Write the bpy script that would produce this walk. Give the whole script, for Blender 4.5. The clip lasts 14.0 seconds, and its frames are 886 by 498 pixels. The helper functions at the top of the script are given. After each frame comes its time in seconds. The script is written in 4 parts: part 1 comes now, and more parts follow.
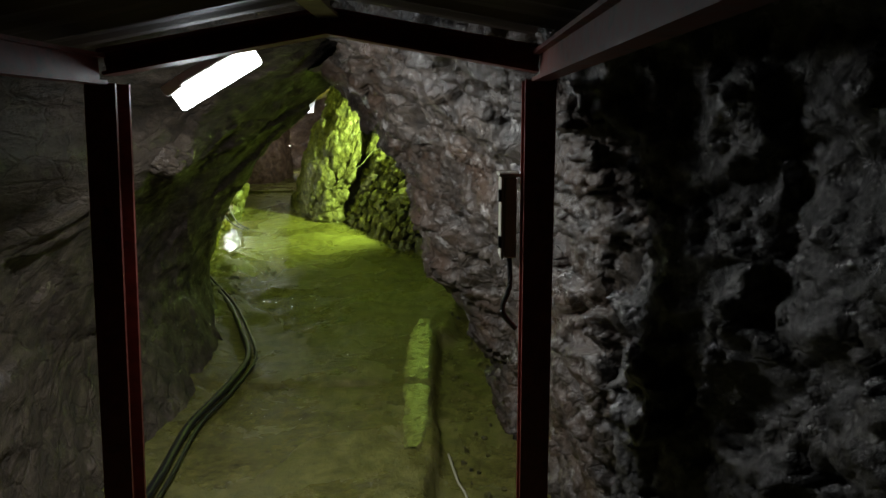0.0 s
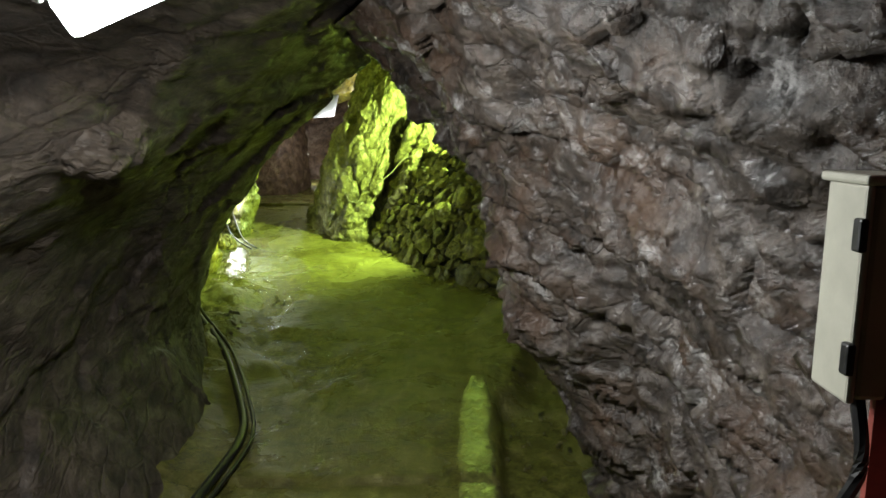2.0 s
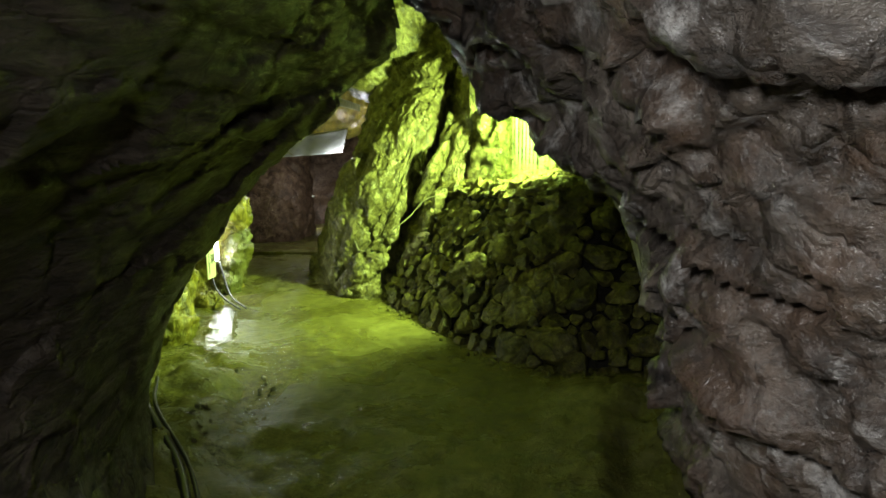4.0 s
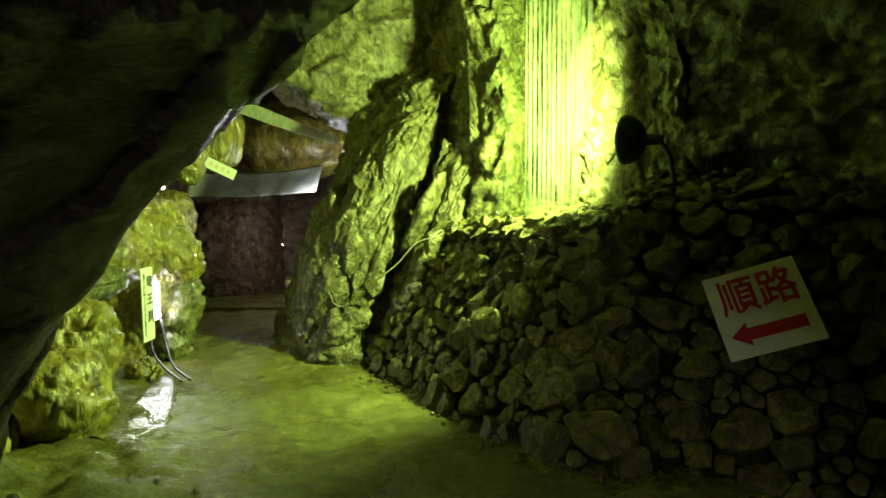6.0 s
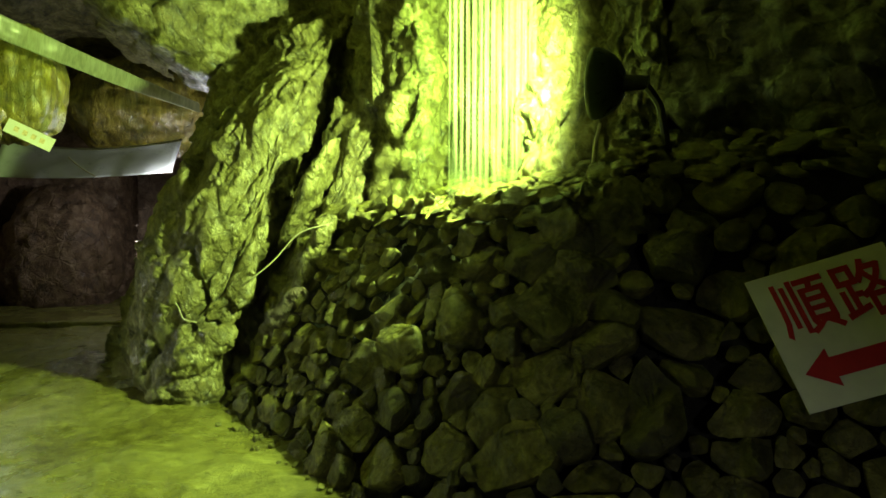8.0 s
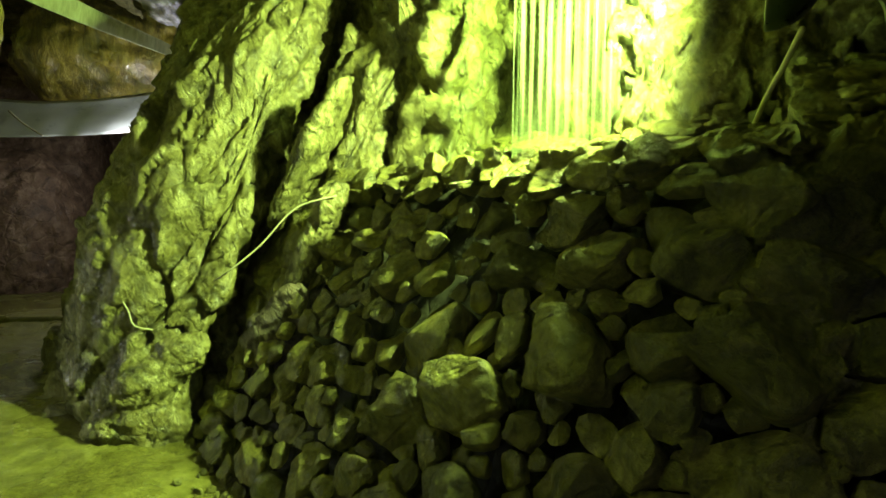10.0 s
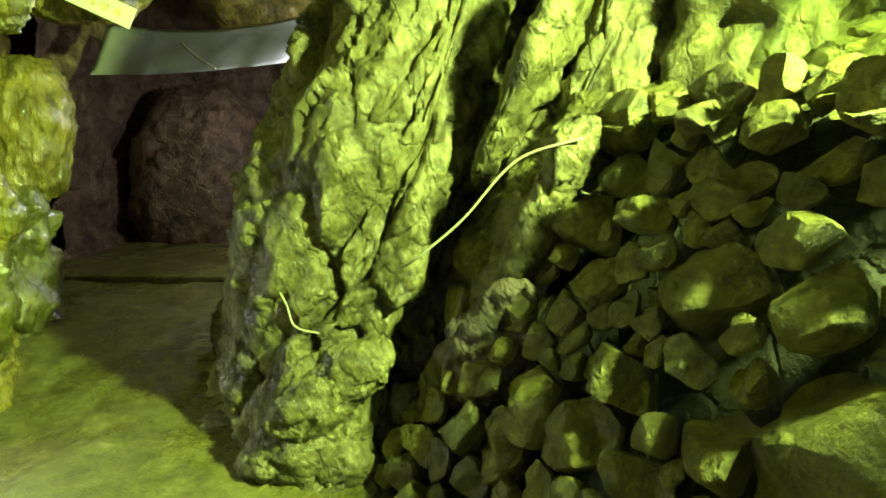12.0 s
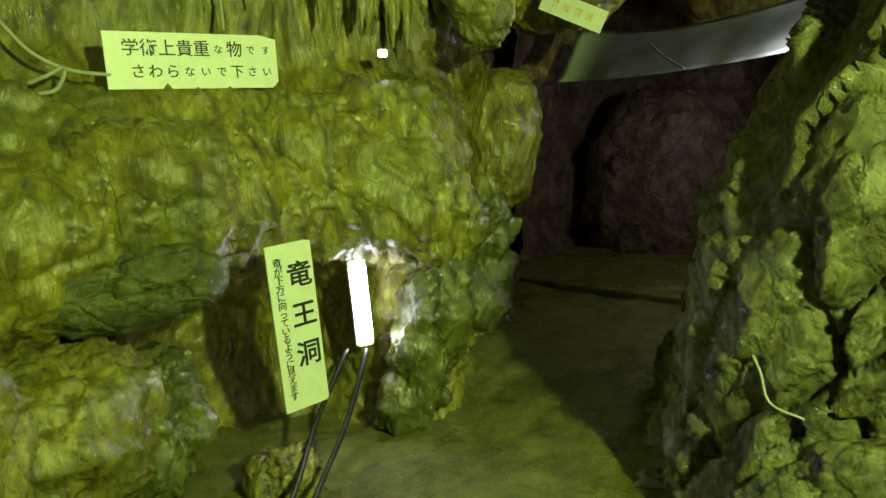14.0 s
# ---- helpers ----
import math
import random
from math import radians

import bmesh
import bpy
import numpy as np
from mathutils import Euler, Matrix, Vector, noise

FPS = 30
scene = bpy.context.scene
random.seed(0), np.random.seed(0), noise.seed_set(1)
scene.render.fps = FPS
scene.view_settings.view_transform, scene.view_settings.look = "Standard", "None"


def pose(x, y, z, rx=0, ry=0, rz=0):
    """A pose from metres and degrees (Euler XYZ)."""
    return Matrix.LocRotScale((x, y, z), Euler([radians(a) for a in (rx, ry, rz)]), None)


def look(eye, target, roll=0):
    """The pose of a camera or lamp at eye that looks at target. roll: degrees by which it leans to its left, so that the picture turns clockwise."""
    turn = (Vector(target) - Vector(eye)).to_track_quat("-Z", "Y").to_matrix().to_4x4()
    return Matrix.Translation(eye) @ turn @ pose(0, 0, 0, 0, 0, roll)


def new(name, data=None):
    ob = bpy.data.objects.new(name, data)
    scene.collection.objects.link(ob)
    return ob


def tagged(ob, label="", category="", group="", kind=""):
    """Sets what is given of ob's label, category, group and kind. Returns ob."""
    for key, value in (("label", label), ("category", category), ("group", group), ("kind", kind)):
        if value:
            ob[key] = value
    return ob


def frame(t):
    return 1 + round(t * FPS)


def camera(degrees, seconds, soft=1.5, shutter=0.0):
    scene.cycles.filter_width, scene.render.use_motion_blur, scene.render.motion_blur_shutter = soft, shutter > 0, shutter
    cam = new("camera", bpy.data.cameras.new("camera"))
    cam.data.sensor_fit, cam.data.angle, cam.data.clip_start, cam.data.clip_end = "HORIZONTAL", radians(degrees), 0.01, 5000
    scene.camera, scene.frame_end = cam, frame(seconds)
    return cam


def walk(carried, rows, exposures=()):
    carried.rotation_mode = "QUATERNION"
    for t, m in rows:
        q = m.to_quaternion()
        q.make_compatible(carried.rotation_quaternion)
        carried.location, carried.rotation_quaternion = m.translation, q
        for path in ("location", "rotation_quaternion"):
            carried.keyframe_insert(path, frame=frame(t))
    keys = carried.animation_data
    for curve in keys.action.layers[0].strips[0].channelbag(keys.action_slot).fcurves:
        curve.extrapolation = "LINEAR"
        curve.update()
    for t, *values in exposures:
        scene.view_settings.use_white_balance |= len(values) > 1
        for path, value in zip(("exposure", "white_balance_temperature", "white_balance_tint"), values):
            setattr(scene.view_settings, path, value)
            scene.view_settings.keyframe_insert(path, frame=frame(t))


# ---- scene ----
cam = camera(65.2, 14.0)
METRES, EYE, TILT, LEAN, TURN = 7.5, 1.6, 0.0, 0.0, 0.0
ROWS = [
    (0.0, 0.0, 0.0, 0.0, -0.08, -10.75, 0.43),
    (0.5, -0.0089, 0.0449, -0.0043, 0.02, -10.92, 0.65),
    (1.0, -0.0145, 0.0881, -0.0079, -0.06, -10.56, 0.56),
    (1.5, -0.0258, 0.128, -0.0111, 1.05, -9.63, 0.56),
    (2.0, -0.0342, 0.1658, -0.0153, 1.39, -9.59, -0.22),
    (2.5, -0.041, 0.2061, -0.0185, 2.73, -9.43, 0.2),
    (3.0, -0.0487, 0.2471, -0.0216, 2.31, -9.05, 0.81),
    (3.5, -0.0523, 0.2903, -0.023, 2.15, -8.06, 0.61),
    (4.0, -0.0635, 0.3334, -0.0261, 2.0, -5.95, -0.05),
    (6.5, -0.089, 0.5229, -0.0458, -1.21, -1.34, 0.52),
    (7.0, -0.0875, 0.5664, -0.0505, -2.4, -1.32, 1.14),
    (7.5, -0.0888, 0.6118, -0.053, -3.3, -1.79, 0.86),
    (8.0, -0.0882, 0.6548, -0.0523, -8.83, -1.37, -0.08),
    (10.5, -0.0958, 0.8353, -0.0545, -8.81, -4.6, -1.13),
    (11.0, -0.092, 0.8755, -0.0539, -3.43, -7.15, -0.9),
    (11.5, -0.0998, 0.9096, -0.0494, 0.27, -8.06, -0.27),
    (12.0, -0.1104, 0.931, -0.0449, 6.73, -9.39, 1.03),
    (12.5, -0.1138, 0.952, -0.0425, 16.87, -9.35, 1.17),
    (13.0, -0.1238, 0.9647, -0.0413, 27.94, -9.0, 2.02),
    (13.5, -0.1347, 0.9681, -0.0388, 33.94, -8.77, 1.66),
    (14.0, -0.1358, 0.9712, -0.0379, 42.43, -8.86, 1.49),
]
EXPOSURES = [(0.0, -0.4), (0.5, -0.1), (1.0, 0.15), (1.6, 0.3), (2.2, 0.2), (3.0, -0.1), (4.0, -0.3), (6.4, -0.7), (8.2, -0.7), (10.3, -0.35), (11.5, -0.1), (12.5, -0.15), (13.2, -0.9), (14.0, -1.42)]
walk(cam, [(t, pose(0, 0, EYE, TILT, LEAN, TURN) @ pose(METRES * x, METRES * y, METRES * z, 90 + pitch, roll, yaw)) for t, x, y, z, yaw, pitch, roll in ROWS], EXPOSURES)

# ---- world and lamps ----
world = bpy.data.worlds.new("world")
scene.world = world
world.use_nodes = True
world.node_tree.nodes["Background"].inputs[0].default_value = (0.3, 0.34, 0.4, 1)
world.node_tree.nodes["Background"].inputs[1].default_value = 0.0

LIME = (0.68, 1.0, 0.25)
COOL = (0.95, 0.97, 0.95)


def lamp(name, kind, m, watts, colour, **kw):
    data = bpy.data.lights.new(name, kind)
    data.energy, data.color = watts, colour
    if kind == "AREA":
        data.shape, data.size, data.size_y = "RECTANGLE", kw["size"], kw["size_y"]
    if kind == "SPOT":
        data.spot_size, data.spot_blend, data.shadow_soft_size = radians(kw["cone"]), kw["blend"], kw["soft"]
    if kind == "POINT":
        data.shadow_soft_size = kw["soft"]
    ob = new(name, data)
    ob.matrix_world = m
    return ob


SPOT_AT = Vector((0.43, 7.59, 1.81))
SPOT_WAY = Vector((-0.81, 0.55, 0.06)).normalized()
lamp("floodlight_beam", "SPOT", look(SPOT_AT + SPOT_WAY * 0.2 + Vector((0, 0, 0.18)), SPOT_AT + SPOT_WAY * 1.2 + Vector((0, 0, 0.18))), 1150, LIME, cone=170, blend=0.45, soft=0.06)
lamp("entrance_tube_light", "AREA", look((-0.73, 2.40, 1.66), (-0.42, 2.68, 0.92)), 22, COOL, size=0.1, size_y=0.25)
lamp("niche_tube_light", "AREA", look((-2.74, 8.78, 0.78), (-2.2, 8.5, 0.45)), 2.4, COOL, size=0.05, size_y=0.26)
# added point light, no lamp seen here: lifts the sheet's right end and passage
lamp("sheet_added_light", "POINT", pose(-1.97, 10.78, 1.66), 30, COOL, soft=0.05)
lamp("far_lamp_light", "POINT", pose(-2.93, 13.3, 1.03), 22, COOL, soft=0.04)


# ---- materials ----
def nodes_of(name):
    mat = bpy.data.materials.new(name)
    mat.use_nodes = True
    nt = mat.node_tree
    return mat, nt, nt.nodes["Principled BSDF"]


def noise_node(nt, vec, scale, detail=6, rough=0.6, distortion=0.0):
    n = nt.nodes.new("ShaderNodeTexNoise")
    n.inputs["Scale"].default_value, n.inputs["Detail"].default_value = scale, detail
    n.inputs["Roughness"].default_value, n.inputs["Distortion"].default_value = rough, distortion
    nt.links.new(vec, n.inputs["Vector"])
    return n.outputs[0]


def ramp_node(nt, fac, stops):
    r = nt.nodes.new("ShaderNodeValToRGB")
    el = r.color_ramp.elements
    while len(el) < len(stops):
        el.new(0.5)
    for e, (p, c) in zip(el, stops):
        e.position, e.color = p, (*c, 1) if len(c) == 3 else c
    nt.links.new(fac, r.inputs[0])
    return r.outputs[0]


def mix_node(nt, fac, a, b, blend="MIX"):
    m = nt.nodes.new("ShaderNodeMix")
    m.data_type, m.blend_type = "RGBA", blend
    for socket, value in ((m.inputs[0], fac), (m.inputs[6], a), (m.inputs[7], b)):
        if hasattr(value, "is_linked"):
            nt.links.new(value, socket)
        elif isinstance(value, tuple):
            socket.default_value = (*value, 1)
        else:
            socket.default_value = value
    return m.outputs[2]


def math_node(nt, op, a, b=0.0):
    m = nt.nodes.new("ShaderNodeMath")
    m.operation = op
    for socket, value in ((m.inputs[0], a), (m.inputs[1], b)):
        if hasattr(value, "is_linked"):
            nt.links.new(value, socket)
        else:
            socket.default_value = value
    return m.outputs[0]


def place_node(nt, scale=(1, 1, 1), turn=(0, 0, 0)):
    c = nt.nodes.new("ShaderNodeTexCoord")
    m = nt.nodes.new("ShaderNodeMapping")
    m.inputs["Rotation"].default_value = [radians(a) for a in turn]
    nt.links.new(c.outputs["Object"], m.inputs[0])
    k = nt.nodes.new("ShaderNodeMapping")
    k.inputs["Scale"].default_value = scale
    nt.links.new(m.outputs[0], k.inputs[0])
    return k.outputs[0]


def bump_node(nt, height, strength, distance, normal=None):
    b = nt.nodes.new("ShaderNodeBump")
    b.inputs["Strength"].default_value, b.inputs["Distance"].default_value = strength, distance
    nt.links.new(height, b.inputs["Height"])
    if normal:
        nt.links.new(normal, b.inputs["Normal"])
    return b.outputs[0]


def rock_material(name, dark, mid, light, veins=0.0, stretch=(1, 1, 1), turn=(0, 0, 0), wet=0.5, grain=1.0, algae=None, vary=0.0, sparkle=0.0):
    """Stone with large stains, grain, cracks, pale mineral veins and wet patches."""
    mat, nt, bsdf = nodes_of(name)
    v = place_node(nt, stretch, turn)
    plain = place_node(nt)
    big = noise_node(nt, v, 1.7, 5, 0.6, 0.6)
    mid_n = noise_node(nt, v, 9, 8, 0.68, 0.3)
    fine = noise_node(nt, plain, 70, 4, 0.65)
    col = ramp_node(nt, mid_n, [(0.32, dark), (0.5, mid), (0.7, light)])
    stain = ramp_node(nt, big, [(0.35, (0.55, 0.5, 0.45)), (0.6, (1.0, 1.0, 1.0))])
    col = mix_node(nt, 0.8, col, stain, "MULTIPLY")
    if algae:
        green = ramp_node(nt, noise_node(nt, plain, 3.1, 6, 0.7), [(0.48, (0, 0, 0)), (0.62, (1, 1, 1))])
        col = mix_node(nt, math_node(nt, "MULTIPLY", green, 0.55), col, algae)
    if veins:
        w = noise_node(nt, v, 6.5, 10, 0.72, 0.2)
        vein = ramp_node(nt, w, [(0.56, (0, 0, 0)), (0.68, (1, 1, 1))])
        vein = math_node(nt, "MULTIPLY", vein, math_node(nt, "MULTIPLY", big, veins * 1.6))
        col = mix_node(nt, vein, col, (0.62, 0.6, 0.58))
    speck = ramp_node(nt, fine, [(0.3, (0.72, 0.72, 0.72)), (0.6, (1.08, 1.08, 1.08))])
    col = mix_node(nt, 0.8, col, speck, "MULTIPLY")
    if vary:
        info = nt.nodes.new("ShaderNodeObjectInfo")
        tone = ramp_node(nt, info.outputs["Random"], [(0.0, (1 - vary, 1 - vary, 1 - vary)), (0.5, (1.0, 0.96, 0.88)), (1.0, (1 + vary, 1 + vary, 1 + vary * 0.7))])
        col = mix_node(nt, 1.0, col, tone, "MULTIPLY")
    nt.links.new(col, bsdf.inputs["Base Color"])
    gloss = ramp_node(nt, noise_node(nt, plain, 4.3, 6, 0.7), [(0.35, (0.75 - 0.42 * wet,) * 3), (0.65, (0.88 - 0.1 * wet,) * 3)])
    nt.links.new(gloss, bsdf.inputs["Roughness"])
    bsdf.inputs["Coat Weight"].default_value = min(1.0, 0.7 * wet)
    bsdf.inputs["Coat Roughness"].default_value = 0.24
    bsdf.inputs["Coat IOR"].default_value = 1.5
    crack = nt.nodes.new("ShaderNodeTexVoronoi")
    crack.feature = "DISTANCE_TO_EDGE"
    crack.inputs["Scale"].default_value = 7
    warp = mix_node(nt, 0.12, v, noise_node(nt, v, 4, 4), "ADD")
    nt.links.new(warp, crack.inputs["Vector"])
    edge = ramp_node(nt, crack.outputs[0], [(0.0, (0, 0, 0)), (0.06, (1, 1, 1))])
    nor = bump_node(nt, mid_n, 0.9 * grain, 0.05)
    chip = noise_node(nt, v, 24, 6, 0.7, 0.4)
    nor = bump_node(nt, edge, 0.55 * grain, 0.025, nor)
    nor = bump_node(nt, chip, 0.6 * grain, 0.018, nor)
    nor = bump_node(nt, fine, 0.5 * grain, 0.006, nor)
    nt.links.new(nor, bsdf.inputs["Normal"])
    film = bump_node(nt, mid_n, 0.3 if sparkle else 0.5, 0.04)
    film = bump_node(nt, noise_node(nt, plain, 95 if sparkle else 20, 2, 0.5), sparkle or 0.5, 0.009 if sparkle else 0.02, film)
    if sparkle:
        bsdf.inputs["Coat Roughness"].default_value = 0.2
        bsdf.inputs["Coat Weight"].default_value = 1.0
        bsdf.inputs["Coat IOR"].default_value = 1.6
    nt.links.new(film, bsdf.inputs["Coat Normal"])
    return mat


def plain_material(name, colour, rough=0.5, metal=0.0, spots=0.15, scale=30, bump=0.1, wear=None):
    mat, nt, bsdf = nodes_of(name)
    v = place_node(nt)
    n = noise_node(nt, v, scale, 6, 0.65)
    lo = tuple(c * (1 - spots) for c in colour)
    hi = tuple(min(1, c * (1 + spots)) for c in colour)
    col = ramp_node(nt, n, [(0.35, lo), (0.65, hi)])
    if wear:
        mask = ramp_node(nt, noise_node(nt, v, scale * 0.35, 8, 0.75), [(0.55, (0, 0, 0)), (0.63, (1, 1, 1))])
        col = mix_node(nt, mask, col, wear)
    nt.links.new(col, bsdf.inputs["Base Color"])
    r = ramp_node(nt, n, [(0.3, (rough * 0.8,) * 3), (0.7, (min(1, rough * 1.2),) * 3)])
    nt.links.new(r, bsdf.inputs["Roughness"])
    bsdf.inputs["Metallic"].default_value = metal
    nt.links.new(bump_node(nt, n, bump, 0.004), bsdf.inputs["Normal"])
    return mat


def glow_material(name, colour, strength):
    mat, nt, bsdf = nodes_of(name)
    bsdf.inputs["Base Color"].default_value = (0.9, 0.9, 0.9, 1)
    bsdf.inputs["Emission Color"].default_value = (*colour, 1)
    bsdf.inputs["Emission Strength"].default_value = strength
    return mat


M_GREY = rock_material("grey_schist", (0.014, 0.011, 0.009), (0.07, 0.054, 0.043), (0.23, 0.195, 0.165), veins=0.75, stretch=(1, 1, 1.5), turn=(-35, 15, 0), wet=1.15, algae=(0.12, 0.065, 0.035))
M_BROWN = rock_material("brown_schist", (0.026, 0.02, 0.015), (0.09, 0.068, 0.05), (0.2, 0.158, 0.118), stretch=(0.8, 0.8, 2.2), turn=(-15, -42, 0), wet=0.7)
M_FLOW = rock_material("flowstone", (0.06, 0.048, 0.006), (0.28, 0.232, 0.022), (0.54, 0.465, 0.07), stretch=(1.9, 1.9, 0.55), wet=1.25, grain=0.75, sparkle=0.55, algae=(0.1, 0.12, 0.015))
M_MOSS = rock_material("green_flowstone", (0.05, 0.052, 0.006), (0.14, 0.142, 0.016), (0.27, 0.265, 0.045), stretch=(1.3, 1.3, 0.8), turn=(20, 10, 0), wet=1.2, grain=0.9, sparkle=0.4, algae=(0.075, 0.09, 0.012))
M_SLATE = rock_material("dark_green_rock", (0.04, 0.046, 0.01), (0.11, 0.12, 0.022), (0.21, 0.22, 0.05), stretch=(1, 1, 1.6), turn=(0, 15, 60), wet=1.1, grain=1.0)
M_PALE = rock_material("pale_limestone", (0.025, 0.024, 0.007), (0.23, 0.215, 0.07), (0.54, 0.51, 0.24), stretch=(1.5, 1.5, 0.8), turn=(0, 30, 0), wet=0.9, grain=1.6)
M_FAR = rock_material("rust_brown_rock", (0.06, 0.035, 0.02), (0.2, 0.125, 0.075), (0.38, 0.27, 0.18), wet=0.4)
M_CLINKER = rock_material("black_clinker_rock", (0.012, 0.012, 0.013), (0.072, 0.07, 0.071), (0.34, 0.33, 0.32), veins=0.6, wet=1.2, grain=1.4)
# pale rock toned down: the missing lamplight is partly put into its colour
M_UNLIT = rock_material("unlit_wall_rock", (0.025, 0.025, 0.012), (0.11, 0.105, 0.05), (0.26, 0.25, 0.14), wet=0.5)
M_STONE = rock_material("rubble_stone", (0.06, 0.058, 0.014), (0.25, 0.24, 0.058), (0.55, 0.52, 0.16), stretch=(1, 1, 1.6), wet=0.6, grain=1.9, vary=0.4)
# near black, so the deep shade between the stones is in the colour
M_GAPSHADE = rock_material("stone_gap_shade", (0.012, 0.011, 0.006), (0.028, 0.026, 0.014), (0.05, 0.046, 0.028), wet=0.0)
M_RED = plain_material("red_oxide_steel", (0.2, 0.045, 0.035), 0.5, 0.0, 0.25, 25, 0.15, wear=(0.1, 0.035, 0.025))
M_SHEETROOF = plain_material("dark_roof_sheet", (0.06, 0.035, 0.03), 0.6, 0.0, 0.3, 12, 0.2)
M_BOX = plain_material("cream_box_paint", (0.42, 0.41, 0.34), 0.45, 0.0, 0.08, 20, 0.05, wear=(0.4, 0.36, 0.28))
M_BLACK = plain_material("black_rubber", (0.015, 0.015, 0.015), 0.35, 0.0, 0.2, 40, 0.1)
M_STEEL = plain_material("dark_metal", (0.06, 0.06, 0.06), 0.4, 0.8, 0.2, 40, 0.1)
M_WHITE = plain_material("white_paint_board", (0.78, 0.77, 0.72), 0.45, 0.0, 0.05, 14, 0.03)
M_REDINK = plain_material("red_ink", (0.55, 0.02, 0.03), 0.5, 0.0, 0.08, 30, 0.02)
M_BLACKINK = plain_material("black_ink", (0.015, 0.015, 0.018), 0.5, 0.0, 0.1, 30, 0.02)
M_FADEDINK = plain_material("faded_orange_ink", (0.72, 0.58, 0.36), 0.5, 0.0, 0.3, 120, 0.02)
M_ROPE = plain_material("pale_cord", (0.36, 0.34, 0.25), 0.7, 0.0, 0.15, 60, 0.1)
M_TARP = plain_material("grey_plastic_sheet", (0.42, 0.44, 0.45), 0.3, 0.0, 0.1, 6, 0.2)
# real colour of the twig; on the ridge beam it stands in for light
M_TWIG_LITBEAM = plain_material("pale_timber_and_lit_beam", (0.55, 0.52, 0.36), 0.6, 0.0, 0.15, 18, 0.15)
M_TUBE = glow_material("tube_glow", (0.9, 0.96, 1.0), 60)
M_HALL = glow_material("entrance_tube_glow", (0.9, 0.96, 1.0), 14)
M_FLOOD = glow_material("flood_glow", (0.95, 1.0, 0.45), 40)
M_LAMPGREEN = plain_material("dark_green_enamel", (0.03, 0.045, 0.03), 0.3, 0.0, 0.2, 20, 0.05)


def floor_material():
    mat, nt, bsdf = nodes_of("wet_concrete")
    v = place_node(nt)
    big = noise_node(nt, v, 1.3, 6, 0.65, 0.5)
    mid = noise_node(nt, v, 11, 8, 0.7)
    fine = noise_node(nt, v, 90, 4, 0.6)
    col = ramp_node(nt, mid, [(0.3, (0.075, 0.071, 0.018)), (0.52, (0.17, 0.162, 0.042)), (0.75, (0.29, 0.275, 0.09))])
    col = mix_node(nt, 0.75, col, ramp_node(nt, big, [(0.35, (0.55, 0.52, 0.45)), (0.62, (1, 1, 1))]), "MULTIPLY")
    col = mix_node(nt, 0.6, col, ramp_node(nt, fine, [(0.3, (0.7, 0.7, 0.7)), (0.6, (1.1, 1.1, 1.1))]), "MULTIPLY")
    nt.links.new(col, bsdf.inputs["Base Color"])
    nt.links.new(ramp_node(nt, big, [(0.4, (0.16,) * 3), (0.62, (0.42,) * 3)]), bsdf.inputs["Roughness"])
    nor = bump_node(nt, mid, 0.8, 0.03)
    nor = bump_node(nt, noise_node(nt, v, 32, 6, 0.7, 0.3), 0.6, 0.012, nor)
    nor = bump_node(nt, fine, 0.4, 0.005, nor)
    nt.links.new(nor, bsdf.inputs["Normal"])
    return mat


M_FLOOR = floor_material()


def water_material():
    mat, nt, bsdf = nodes_of("wet_film_on_concrete")
    v = place_node(nt)
    n = noise_node(nt, v, 26, 5, 0.6)
    nt.links.new(ramp_node(nt, n, [(0.35, (0.06, 0.056, 0.02)), (0.65, (0.16, 0.15, 0.05))]), bsdf.inputs["Base Color"])
    nt.links.new(ramp_node(nt, noise_node(nt, v, 9, 4, 0.6), [(0.4, (0.12,) * 3), (0.65, (0.3,) * 3)]), bsdf.inputs["Roughness"])
    bsdf.inputs["Coat Weight"].default_value = 1.0
    bsdf.inputs["Coat Roughness"].default_value = 0.12
    nor = bump_node(nt, n, 0.6, 0.012)
    nt.links.new(nor, bsdf.inputs["Normal"])
    nt.links.new(nor, bsdf.inputs["Coat Normal"])
    return mat


M_WET = water_material()


def clear_plastic(name, colour, clear):
    mat, nt, bsdf = nodes_of(name)
    out = [n for n in nt.nodes if n.type == "OUTPUT_MATERIAL"][0]
    see = nt.nodes.new("ShaderNodeBsdfTransparent")
    see.inputs[0].default_value = (0.9, 0.95, 0.85, 1)
    milk = nt.nodes.new("ShaderNodeBsdfTranslucent")
    milk.inputs[0].default_value = (*colour, 1)
    bsdf.inputs["Base Color"].default_value = (*colour, 1)
    bsdf.inputs["Roughness"].default_value = 0.25
    a, b = nt.nodes.new("ShaderNodeMixShader"), nt.nodes.new("ShaderNodeMixShader")
    a.inputs[0].default_value = 0.5
    streak = ramp_node(nt, noise_node(nt, place_node(nt, (14, 14, 0.5)), 3, 5, 0.6), [(0.35, (clear - 0.12,) * 3), (0.65, (min(1, clear + 0.12),) * 3)])
    nt.links.new(streak, b.inputs[0])
    nt.links.new(bsdf.outputs[0], a.inputs[1]), nt.links.new(milk.outputs[0], a.inputs[2])
    nt.links.new(a.outputs[0], b.inputs[1]), nt.links.new(see.outputs[0], b.inputs[2])
    nt.links.new(b.outputs[0], out.inputs[0])
    return mat


M_CLEAR = clear_plastic("clear_ribbed_plastic", (0.75, 0.78, 0.6), 0.9)
M_MILK = clear_plastic("milky_plastic_strip", (0.6, 0.62, 0.45), 0.5)


